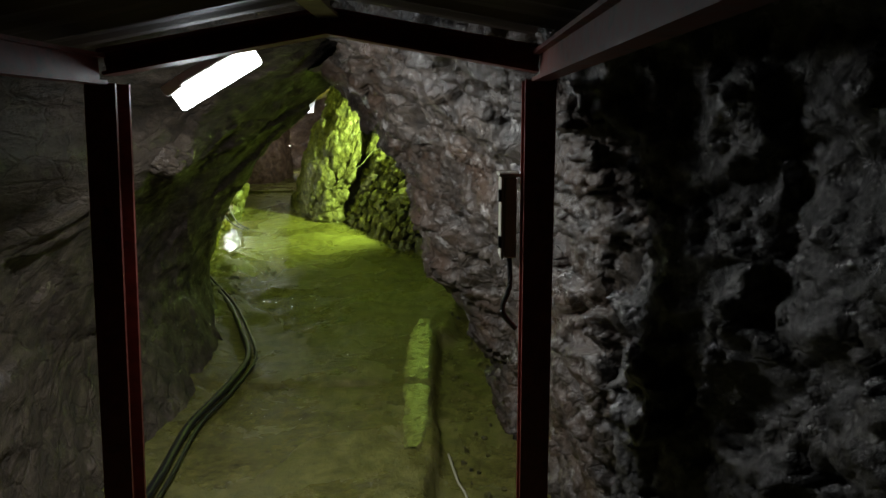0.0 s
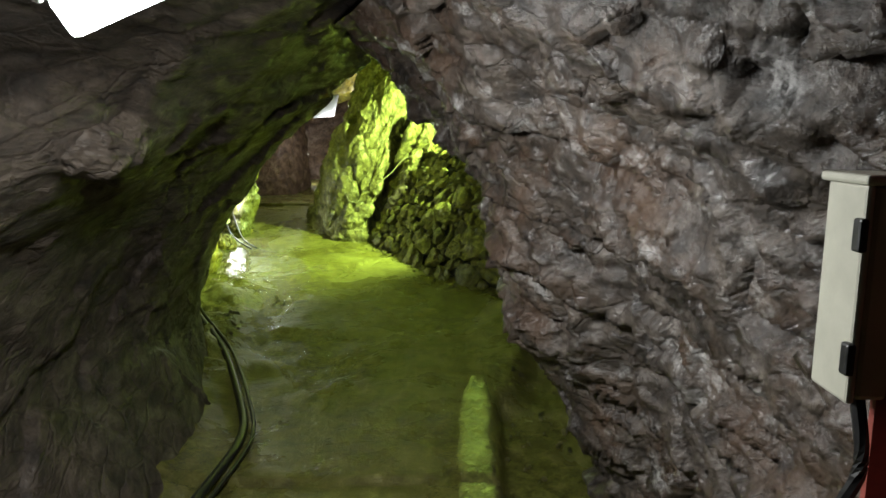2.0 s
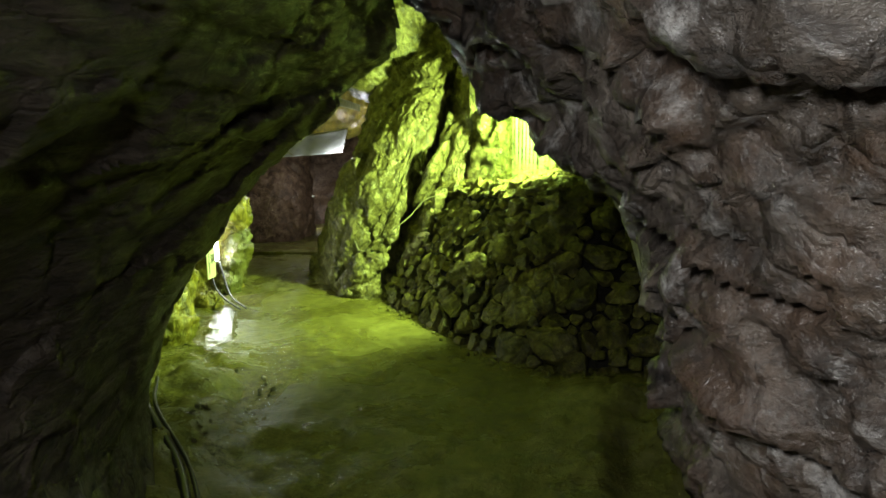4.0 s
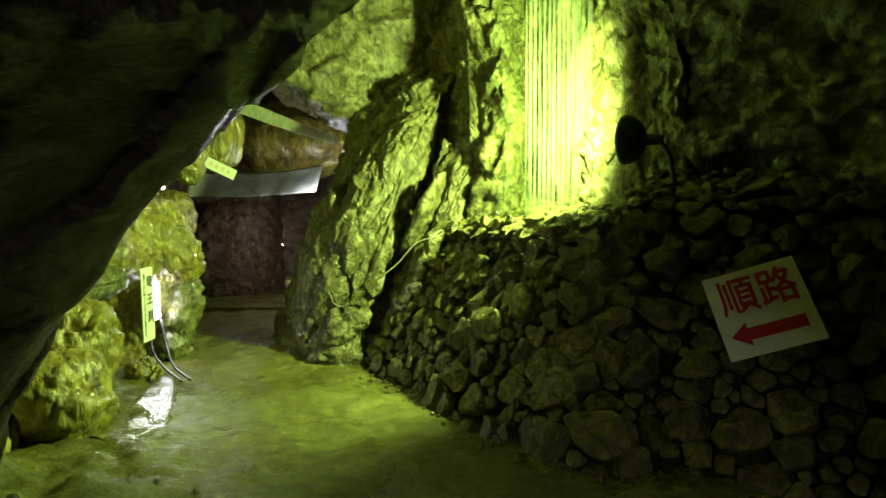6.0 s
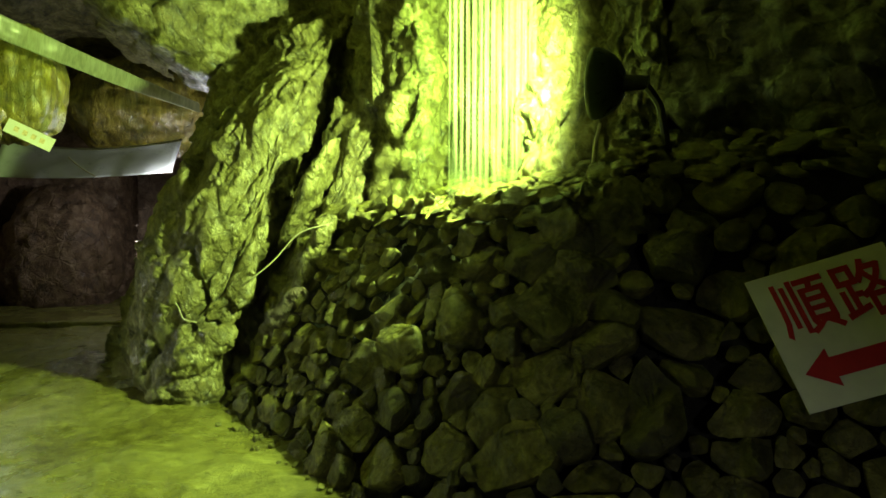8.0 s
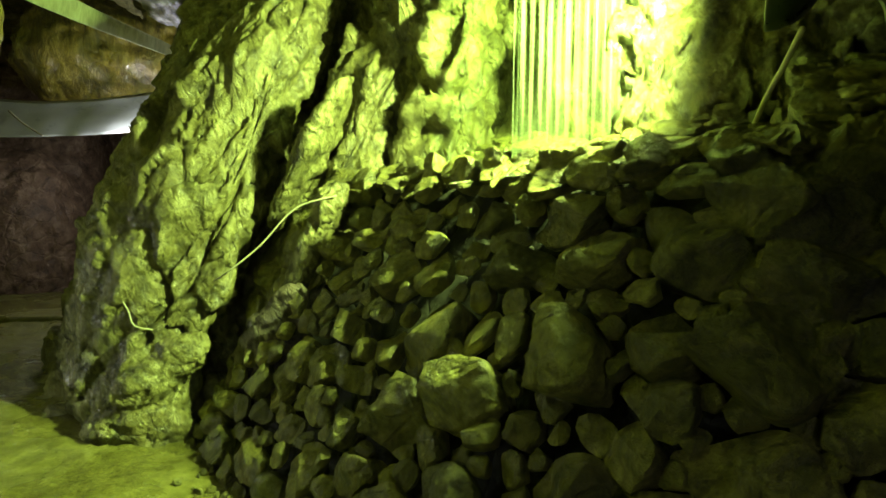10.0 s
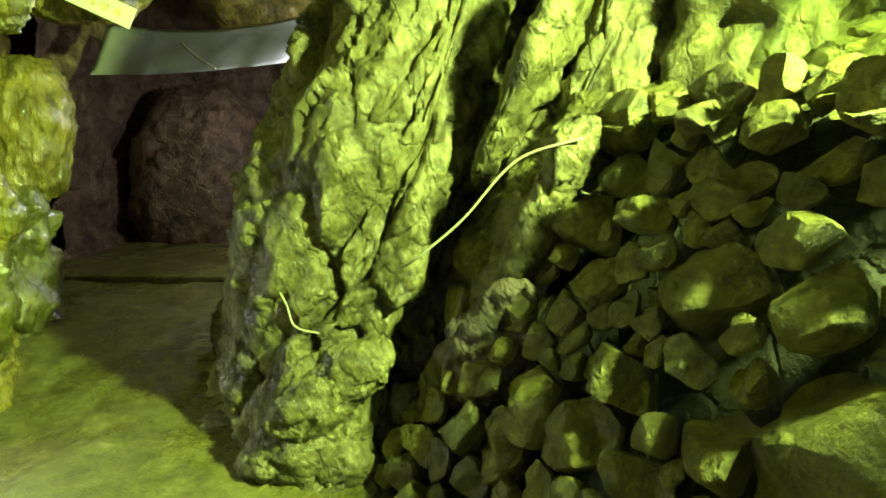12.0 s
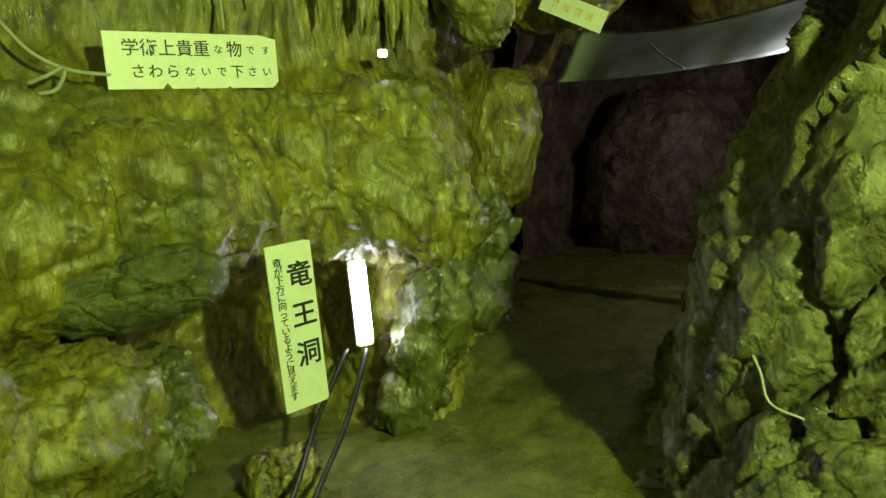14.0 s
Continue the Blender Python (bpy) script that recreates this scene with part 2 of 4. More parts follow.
# ---- shapes ----
def mesh_of(name, bm, mat, smooth=True):
    me = bpy.data.meshes.new(name)
    bm.normal_update()
    bm.to_mesh(me)
    bm.free()
    if mat:
        me.materials.append(mat)
    if smooth:
        me.polygons.foreach_set("use_smooth", [True] * len(me.polygons))
    return me


def part(name, bm, mat, parent=None, label="", smooth=False):
    ob = new(name, mesh_of(name, bm, mat, smooth))
    if parent:
        ob.parent = parent
    if label:
        ob["label"] = label
    return ob


def anchor(name, x, y, z, rx=0, ry=0, rz=0):
    ob = new(name)
    ob.empty_display_size = 0.05
    ob.matrix_world = pose(x, y, z, rx, ry, rz)
    return ob


def box_bm(sx, sy, sz, at=(0, 0, 0), bevel=0.004, bm=None):
    bm = bm or bmesh.new()
    made = bmesh.ops.create_cube(bm, size=1, matrix=Matrix.Translation(at) @ Matrix.Diagonal((sx, sy, sz, 1)))
    if bevel:
        edges = {e for v in made["verts"] for e in v.link_edges}
        bmesh.ops.bevel(bm, geom=list(edges), offset=bevel, segments=2, affect="EDGES", profile=0.5)
    return bm


def rod_bm(a, b, r, sides=12, r2=None, bm=None):
    bm = bm or bmesh.new()
    a, b = Vector(a), Vector(b)
    m = Matrix.Translation((a + b) / 2) @ (b - a).to_track_quat("Z", "Y").to_matrix().to_4x4()
    bmesh.ops.create_cone(bm, cap_ends=True, segments=sides, radius1=r, radius2=r if r2 is None else r2, depth=(b - a).length, matrix=m)
    return bm


def spline(points, t):
    """Catmull-Rom through the points, t from 0 to 1."""
    n = len(points) - 1
    x = min(max(t, 0.0), 1.0) * n
    i = min(int(x), n - 1)
    f = x - i
    p1, p2 = points[i], points[i + 1]
    p0 = points[i - 1] if i else p1 * 2 - p2
    p3 = points[i + 2] if i + 2 <= n else p2 * 2 - p1
    return p1 + 0.5 * f * (p2 - p0 + f * (2 * p0 - 5 * p1 + 4 * p2 - p3 + f * (3 * (p1 - p2) + p3 - p0)))


def cord_bm(points, r, steps=60, sides=8):
    pts = [Vector(p) for p in points]
    line = [spline(pts, i / steps) for i in range(steps + 1)]
    bm, rings = bmesh.new(), []
    for i, p in enumerate(line):
        d = (line[min(i + 1, steps)] - line[max(i - 1, 0)]).normalized()
        q = d.to_track_quat("Z", "Y")
        rings.append([bm.verts.new(p + q @ Vector((r * math.cos(a), r * math.sin(a), 0))) for a in (2 * math.pi * k / sides for k in range(sides))])
    for a, b in zip(rings, rings[1:]):
        for k in range(sides):
            bm.faces.new((a[k], a[(k + 1) % sides], b[(k + 1) % sides], b[k]))
    bm.faces.new(rings[0][::-1]), bm.faces.new(rings[-1])
    return bm


def facets(q):
    """Flat broken faces: every cell of rock has its own tilt and depth."""
    d, pts = noise.voronoi(q)
    r = noise.cell_vector(pts[0] * 53.7)
    groove = max(0.0, 0.07 - (d[1] - d[0]))
    return (q - pts[0]).dot(r - Vector((0.5, 0.5, 0.5))) * 1.3 + (r.x - 0.5) * 0.35 - groove * 2.0


def crag(p, size, amp, lean):
    """Relief of broken rock at p: lumps, tilted faces at three sizes and fine ridges."""
    q = lean @ p / size
    lump = noise.fractal(q * 0.8, 0.9, 2.1, 4)
    warp = noise.noise_vector(q * 1.7) * 0.22
    fine = noise.noise_vector(q * 6.0) * 0.12
    ridge = noise.ridged_multi_fractal(q * 2.6, 0.9, 2.2, 6, 1.0, 2.0) * 0.12 - 0.12
    return amp * (lump * 0.75 + facets(q * 1.3 + warp) * 0.9 + facets(q * 3.4 + warp + fine) * 0.42 + facets(q * 8.5 + fine * 2) * 0.16 + ridge)


def strata(p, size, amp, lean):
    """Relief of bedded rock: broken ledges of uneven depth along the bedding, with crag on top."""
    q = lean @ p / size
    s = q.z * 1.15 + 0.55 * noise.noise(q * 0.7) + 0.12 * noise.noise(q * 3.0)
    step = math.floor(s)
    f = s - step
    cut = noise.noise(Vector((q.x * 0.8, q.y * 0.8, step * 7.3)))
    ledge = (0.5 - f) * (0.55 + 0.6 * cut) + 0.5 * cut
    s2 = q.z * 4.2 + 1.1 * noise.noise(q * 1.3 + Vector((9, 0, 0))) + 0.3 * noise.noise(q * 5.0)
    thin = (0.5 - (s2 - math.floor(s2))) * max(0.0, noise.noise(q * 1.1 + Vector((0, 5, 0))) + 0.25)
    pit = max(0.0, noise.noise(q * 3.1 + Vector((3, 3, 3))) - 0.45) * 1.6
    return crag(p, size, amp * 0.95, lean) + amp * (ledge * 0.75 + thin * 0.45 - pit)


def flow(p, size, amp, lean):
    """Relief of flowstone: soft drapes that run down, with scalloped lips."""
    q = p / size
    lump = noise.fractal(q * 0.9, 1.0, 2.0, 3)
    drape = abs(noise.noise(Vector((q.x * 2.6, q.y * 2.6, q.z * 0.6)) + Vector((lump, lump, 0)) * 0.5))
    drips = abs(noise.noise(Vector((q.x * 9, q.y * 9, q.z * 1.1))))
    d, _ = noise.voronoi(Vector((q.x * 1.25, q.y * 1.25, q.z * 1.5)) + Vector((lump, -lump, lump)) * 0.25)
    lip = (0.5 - d[0]) * 1.3 - max(0.0, 0.12 - (d[1] - d[0])) * 3.0
    fine = noise.fractal(q * 9, 0.9, 2.1, 3) * 0.12
    return amp * (lump * 0.7 + lip * 0.5 - drape * 0.6 - drips * 0.34 + fine * 2.0)


def rock_sheet(name, profiles, inside, mat, nu, nv, size=0.5, amp=0.08, relief=crag, lean=(0, 0, 0), bed=(1, 1, 1.7), label="", back=0.35, category="rock wall"):
    """A body of rock: its face runs smoothly through the profiles and is broken up by relief; a rough back gives it thickness."""
    rows = [[Vector(p) for p in pr] for pr in profiles]
    turn = Euler([radians(a) for a in lean]).to_matrix()
    turn = Matrix.Diagonal(bed) @ turn if relief is not flow else turn
    cols = [[spline(r, j / nv) for j in range(nv + 1)] for r in rows]
    grid = [[spline([c[j] for c in cols], i / nu) for j in range(nv + 1)] for i in range(nu + 1)]
    inside = Vector(inside)
    normal, flip = [], 0.0
    for i in range(nu + 1):
        line = []
        for j in range(nv + 1):
            a = grid[min(i + 1, nu)][j] - grid[max(i - 1, 0)][j]
            b = grid[i][min(j + 1, nv)] - grid[i][max(j - 1, 0)]
            n = a.cross(b)
            n = n.normalized() if n.length > 1e-9 else Vector((0, 0, 1))
            line.append(n)
            flip += n.dot(inside - grid[i][j])
        normal.append(line)
    sign = 1.0 if flip > 0 else -1.0
    bm = bmesh.new()
    vs = []
    for i in range(nu + 1):
        vs.append([bm.verts.new(grid[i][j] + normal[i][j] * sign * relief(grid[i][j], size, amp, turn)) for j in range(nv + 1)])
    step = 8
    ii, jj = sorted({*range(0, nu + 1, step), nu}), sorted({*range(0, nv + 1, step), nv})
    bk = [[bm.verts.new(grid[i][j] - normal[i][j] * sign * back) for j in jj] for i in ii]
    for g, f in ((vs, sign > 0), (bk, sign < 0)):
        for a, b in zip(g, g[1:]):
            for k in range(len(a) - 1):
                q = (a[k], b[k], b[k + 1], a[k + 1])
                bm.faces.new(q if f else q[::-1])
    ob = part(name, bm, mat, None, "", True)
    return tagged(ob, label, category, kind="structure")


def ground(x, y):
    """Height of the trodden floor."""
    ys = (-3.0, 0.0, 3.9, 5.0, 5.8, 6.8, 8.0, 8.8, 9.8, 10.6, 15.0)
    zs = (-0.10, -0.05, -0.01, 0.08, 0.17, 0.24, 0.26, 0.30, 0.42, 0.52, 0.6)
    return float(np.interp(y, ys, zs))


def ramp01(v, a, b):
    t = min(max((v - a) / (b - a), 0.0), 1.0)
    return t * t * (3 - 2 * t)


def floor_height(x, y):
    z = ground(x, y)
    p = Vector((x, y, 0))
    edge = -0.07 + 0.05 * noise.noise(p * 2.3)
    ditch = ramp01(x, edge, edge + 0.05) * ramp01(y, 1.5, 2.5) * (1 - ramp01(y, 4.75, 4.95))
    ditch += 0.9 * ramp01(x, edge + 0.05 + 0.15 * (y - 4.9), edge + 0.25 + 0.15 * (y - 4.9)) * ramp01(y, 4.8, 4.95) * (1 - ramp01(y, 5.5, 6.2))
    z -= 0.11 * ditch
    side = ramp01(-x, 1.3 + 0.12 * max(0, y - 4), 1.75 + 0.12 * max(0, y - 4)) * ramp01(y, 2.0, 3.2) * (1 - ramp01(y, 6.2, 7.5))
    z += side * (0.12 + 0.1 * noise.fractal(p * 3, 0.9, 2.1, 4))
    mound = math.exp(-((x - 0.42) / 0.42) ** 2 - ((y - 5.9) / 0.5) ** 2)
    z += mound * (0.16 + 0.12 * noise.fractal(p * 2.5, 0.9, 2.1, 4))
    rough = 0.25 + 0.75 * ramp01(y, 4.1, 5.2)
    z += rough * (0.026 * noise.fractal(p * 1.6, 0.9, 2.1, 5) + 0.012 * noise.fractal(p * 7, 0.8, 2.1, 4))
    if y < 4.6:
        joint = 4.0 + 0.05 * (x + 0.6) + 0.012 * noise.noise(p * 6)
        z -= 0.018 * math.exp(-((y - joint) / 0.014) ** 2) * (1 - ditch)
        z += 0.012 * ramp01(y, joint, joint + 0.01) * (1 - ramp01(y, 4.1, 4.6))
    return z


def build_floor():
    xs = np.concatenate([np.arange(-4.2, -2.9, 0.1), np.arange(-2.9, 1.2, 0.025), np.arange(1.2, 2.41, 0.1)])
    ys = np.concatenate([np.arange(-3.0, 1.6, 0.08), np.arange(1.6, 10.6, 0.025), np.arange(10.6, 15.1, 0.1)])
    verts = [(x, y, floor_height(x, y)) for y in ys for x in xs]
    w = len(xs)
    faces = [(j * w + i, j * w + i + 1, (j + 1) * w + i + 1, (j + 1) * w + i) for j in range(len(ys) - 1) for i in range(w - 1)]
    me = bpy.data.meshes.new("floor")
    me.from_pydata(verts, [], faces)
    me.materials.append(M_FLOOR)
    me.polygons.foreach_set("use_smooth", [True] * len(me.polygons))
    tagged(new("floor", me), "wet uneven concrete cave path with a shallow ditch", "floor", kind="structure")


build_floor()


def wet_film(line, width, label):
    """A thin film of seeping water that follows the floor along a line, with a ragged outline."""
    pts, n, m = [Vector((*p, 0)) for p in line], 70, 12
    bm, rows = bmesh.new(), []
    for i in range(n + 1):
        p, q = spline(pts, i / n), spline(pts, min(1.0, i / n + 0.02)) - spline(pts, max(0.0, i / n - 0.02))
        side = Vector((q.y, -q.x, 0)).normalized()
        half = width * math.sin(math.pi * (0.04 + 0.92 * i / n)) ** 0.4 * (0.85 + 0.14 * noise.noise(p * 9))
        row = []
        for k in range(m + 1):
            f = k / m * 2 - 1
            v = p + side * half * f
            v.z = floor_height(v.x, v.y) + 0.007 - 0.012 * f ** 6 + 0.004 * noise.noise(v * 16)
            row.append(bm.verts.new(v))
        rows.append(row)
    for a, b in zip(rows, rows[1:]):
        for k in range(m):
            bm.faces.new((a[k], a[k + 1], b[k + 1], b[k]))
    tagged(part("water_film", bm, M_WET, None, "", True), label, "puddle", kind="structure")


wet_film([(-0.16, 3.2), (-0.15, 3.7), (-0.17, 4.2), (-0.16, 4.7), (-0.14, 5.05)], 0.115, "film of water along the edge of the ditch")
wet_film([(-2.28, 6.85), (-2.24, 7.2), (-2.34, 7.6), (-2.46, 8.0), (-2.55, 8.35)], 0.15, "film of seeping water below the lit niche")

# ---- rock walls: profiles from the floor up, one after another along the passage ----
rock_sheet("wall_right_near", [
    [(1.25, -2.6, -0.4), (1.2, -2.6, 0.5), (1.15, -2.6, 1.2), (1.05, -2.6, 1.9), (0.2, -2.6, 2.6)],
    [(1.05, 0.3, -0.4), (1.0, 0.4, 0.5), (0.95, 0.5, 1.2), (0.9, 0.5, 1.8), (0.2, 0.6, 2.5)],
    [(0.95, 1.3, -0.3), (0.88, 1.4, 0.5), (0.85, 1.4, 1.1), (0.8, 1.4, 1.7), (0.2, 1.4, 2.3)],
    [(0.62, 2.02, -0.2), (0.56, 2.06, 0.55), (0.55, 2.06, 1.1), (0.45, 2.0, 1.65), (-0.1, 2.0, 2.25)],
    [(0.8, 2.4, -0.2), (0.8, 2.4, 0.55), (0.75, 2.4, 1.1), (0.6, 2.4, 1.65), (0.2, 2.4, 2.3)],
], (-0.6, 1.0, 1.2), M_CLINKER, 200, 150, size=0.3, amp=0.1, lean=(20, 10, 30), bed=(1, 1, 1), label="black jagged lumpy rock wall beside the shed")

rock_sheet("wall_right", [
    [(0.95, 1.75, -0.2), (0.9, 1.8, 0.55), (0.85, 1.8, 1.1), (0.7, 1.8, 1.65), (0.1, 1.8, 2.3)],
    [(0.6, 2.1, -0.2), (0.5, 2.15, 0.55), (0.47, 2.15, 1.1), (0.35, 2.1, 1.65), (-0.2, 2.1, 2.2)],
    [(0.52, 2.7, -0.2), (0.43, 2.75, 0.5), (0.34, 2.75, 0.95), (0.13, 2.6, 1.55), (-0.4, 2.7, 2.0)],
    [(0.46, 3.2, -0.2), (0.36, 3.2, 0.5), (0.25, 3.1, 0.92), (-0.02, 3.05, 1.5), (-0.5, 3.2, 1.86)],
    [(0.36, 3.75, -0.2), (0.17, 3.72, 0.45), (-0.055, 3.52, 0.98), (-0.175, 3.66, 1.33), (-0.8, 4.25, 1.93)],
    [(0.45, 4.2, -0.2), (0.29, 4.2, 0.45), (0.07, 4.1, 1.0), (-0.07, 4.2, 1.42), (-0.6, 4.7, 2.1)],
    [(0.8, 4.7, -0.2), (0.75, 4.7, 0.5), (0.6, 4.6, 1.0), (0.4, 4.7, 1.6), (-0.2, 5.0, 2.3)],
    [(1.1, 5.2, -0.2), (1.1, 5.2, 0.6), (1.1, 5.2, 1.2), (1.0, 5.3, 1.9), (0.3, 5.4, 2.7)],
], (-0.6, 2.5, 1.2), M_GREY, 340, 170, size=0.46, amp=0.085, relief=strata, lean=(-35, 15, 0), bed=(1, 1, 1.5), label="grey schist wall with pale veins leaning over the path")

rock_sheet("wall_left", [
    [(-1.7, -2.6, -0.4), (-1.7, -2.6, 0.5), (-1.6, -2.6, 1.2), (-1.55, -2.6, 1.6), (-1.4, -2.6, 1.9), (-0.5, -2.6, 2.6)],
    [(-1.5, 1.0, -0.3), (-1.5, 1.0, 0.5), (-1.42, 1.0, 1.15), (-1.35, 1.0, 1.5), (-1.25, 1.0, 1.8), (-0.5, 1.0, 2.4)],
    [(-1.4, 2.2, -0.2), (-1.53, 2.2, 0.5), (-1.48, 2.2, 1.05), (-1.28, 2.2, 1.42), (-1.2, 2.3, 1.72), (-0.5, 2.4, 2.2)],
    [(-1.44, 3.0, -0.15), (-1.66, 3.0, 0.5), (-1.58, 3.0, 1.05), (-1.18, 3.0, 1.45), (-1.05, 3.0, 1.66), (-0.45, 3.1, 2.0)],
    [(-1.42, 4.1, -0.1), (-1.72, 4.0, 0.55), (-1.62, 4.0, 1.05), (-1.28, 4.0, 1.42), (-0.98, 4.0, 1.68), (-0.6, 4.1, 2.0)],
    [(-1.5, 4.6, 0.0), (-1.72, 4.55, 0.52), (-1.58, 4.5, 1.0), (-1.33, 4.5, 1.34), (-1.04, 4.5, 1.62), (-0.68, 4.45, 1.95)],
    [(-1.88, 5.5, 0.05), (-1.84, 5.4, 0.52), (-1.66, 5.3, 0.97), (-1.43, 5.28, 1.31), (-1.14, 5.26, 1.56), (-0.8, 5.2, 1.84)],
    [(-2.2, 5.95, 0.1), (-2.35, 5.9, 0.7), (-2.35, 5.82, 1.16), (-2.15, 5.72, 1.5), (-1.8, 5.6, 1.85), (-1.3, 5.5, 2.2)],
    [(-2.5, 6.5, 0.1), (-2.6, 6.5, 0.8), (-2.5, 6.5, 1.5), (-2.2, 6.4, 1.95), (-1.8, 6.3, 2.4), (-1.2, 6.2, 2.9)],
], (-0.6, 3.0, 1.0), M_BROWN, 280, 150, size=0.9, amp=0.05, relief=strata, lean=(-15, -42, 0), bed=(0.9, 0.9, 1.3), label="dark brown rock wall overhanging the path")

rock_sheet("wall_flowstone", [
    [(-2.35, 6.2, 0.0), (-2.65, 6.3, 0.45), (-2.75, 6.3, 0.75), (-2.75, 6.3, 1.0), (-2.75, 6.4, 1.3), (-2.75, 6.4, 1.6), (-2.6, 6.5, 2.2), (-2.0, 6.6, 3.1)],
    [(-2.6, 7.3, 0.1), (-2.8, 7.3, 0.45), (-2.88, 7.3, 0.75), (-2.86, 7.3, 0.95), (-2.86, 7.3, 1.2), (-3.0, 7.3, 1.5), (-3.1, 7.4, 2.0), (-2.3, 7.4, 3.2)],
    [(-2.75, 8.0, 0.1), (-3.1, 8.0, 0.42), (-3.15, 8.0, 0.72), (-2.9, 8.0, 0.95), (-2.86, 8.0, 1.2), (-3.1, 8.0, 1.46), (-3.25, 8.1, 1.8), (-2.5, 8.2, 3.3)],
    [(-2.75, 8.45, 0.1), (-3.4, 8.5, 0.42), (-3.4, 8.5, 0.74), (-2.92, 8.45, 0.95), (-2.8, 8.45, 1.2), (-3.02, 8.45, 1.47), (-3.2, 8.5, 1.8), (-2.5, 8.6, 3.3)],
    [(-2.62, 8.8, 0.1), (-3.15, 8.82, 0.42), (-3.15, 8.82, 0.74), (-2.8, 8.82, 0.94), (-2.64, 8.82, 1.15), (-2.8, 8.82, 1.45), (-3.05, 8.8, 1.8), (-2.45, 8.9, 3.2)],
    [(-2.58, 9.1, 0.2), (-2.66, 9.1, 0.48), (-2.72, 9.1, 0.78), (-2.68, 9.1, 0.95), (-2.62, 9.1, 1.2), (-2.76, 9.12, 1.5), (-3.0, 9.2, 1.8), (-2.6, 9.3, 3.2)],
    [(-3.1, 9.85, 0.3), (-3.2, 9.85, 0.5), (-3.28, 9.85, 0.75), (-3.25, 9.85, 1.0), (-3.2, 9.85, 1.25), (-3.22, 9.9, 1.5), (-3.3, 9.95, 1.8), (-3.1, 10.1, 3.1)],
    [(-3.75, 10.8, 0.3), (-3.85, 10.8, 0.5), (-3.85, 10.8, 0.75), (-3.8, 10.8, 1.0), (-3.8, 10.8, 1.3), (-3.8, 10.8, 1.6), (-3.8, 10.8, 2.0), (-3.6, 10.8, 3.1)],
], (-1.2, 8.0, 1.2), M_FLOW, 300, 170, size=0.4, amp=0.075, relief=flow, label="wet yellow-green flowstone wall with soft drapes")

rock_sheet("rock_outcrop", [
    [(-1.7, 10.9, 0.2), (-1.6, 10.9, 1.0), (-1.4, 10.9, 1.6), (-1.2, 10.9, 2.2), (-1.1, 10.9, 2.8)],
    [(-2.1, 9.6, 0.2), (-1.94, 9.65, 0.9), (-1.76, 9.65, 1.45), (-1.5, 9.75, 2.1), (-1.1, 10.2, 2.8)],
    [(-1.68, 8.78, 0.1), (-1.58, 8.9, 0.7), (-1.46, 8.98, 1.25), (-1.2, 9.25, 1.95), (-0.8, 9.7, 2.7)],
    [(-1.32, 8.78, 0.1), (-1.26, 8.88, 0.65), (-1.08, 8.84, 1.17), (-0.88, 9.02, 1.95), (-0.5, 9.45, 2.7)],
    [(-1.12, 9.1, 0.1), (-1.08, 9.25, 0.75), (-0.9, 9.3, 1.3), (-0.66, 9.4, 2.0), (-0.3, 9.5, 2.7)],
    [(-0.95, 8.72, 0.1), (-0.88, 8.84, 0.85), (-0.72, 8.86, 1.35), (-0.48, 8.95, 1.95), (-0.2, 9.1, 2.7)],
    [(-0.3, 8.9, 0.2), (-0.45, 9.0, 0.9), (-0.35, 9.0, 1.5), (-0.2, 8.9, 2.1), (-0.1, 8.9, 2.7)],
    [(0.2, 9.1, 0.2), (0.1, 9.2, 0.9), (0.05, 9.2, 1.6), (0.1, 9.2, 2.2), (0.1, 9.2, 2.7)],
], (-1.0, 7.0, 1.2), M_PALE, 330, 220, size=0.42, amp=0.125, lean=(12, -28, 0), bed=(1.25, 1.25, 0.55), label="tilted pale limestone outcrop beside the path", category="rock outcrop")

rock_sheet("wall_behind_curtain", [
    [(-1.1, 10.3, 1.6), (-1.0, 10.3, 2.2), (-0.9, 10.2, 2.8), (-0.8, 9.9, 3.5)],
    [(-0.35, 8.9, 1.0), (-0.26, 8.62, 2.0), (-0.3, 8.7, 2.6), (-0.35, 8.6, 3.5)],
    [(0.04, 9.0, 1.0), (0.04, 9.2, 1.9), (0.06, 9.2, 2.6), (0.0, 9.0, 3.5)],
    [(0.24, 8.2, 1.0), (0.25, 8.22, 1.75), (0.36, 8.42, 2.2), (0.3, 8.55, 3.4)],
    [(0.6, 8.1, 1.0), (0.6, 8.1, 1.8), (0.6, 8.2, 2.4), (0.4, 8.15, 3.3)],
    [(0.85, 7.95, 1.0), (0.85, 7.9, 1.8), (0.8, 7.9, 2.4), (0.45, 7.8, 3.3)],
], (-0.8, 7.0, 1.5), M_PALE, 190, 140, size=0.4, amp=0.13, lean=(0, -25, 0), bed=(1.2, 1.2, 0.6), label="pale rock face behind the hanging plastic curtain")

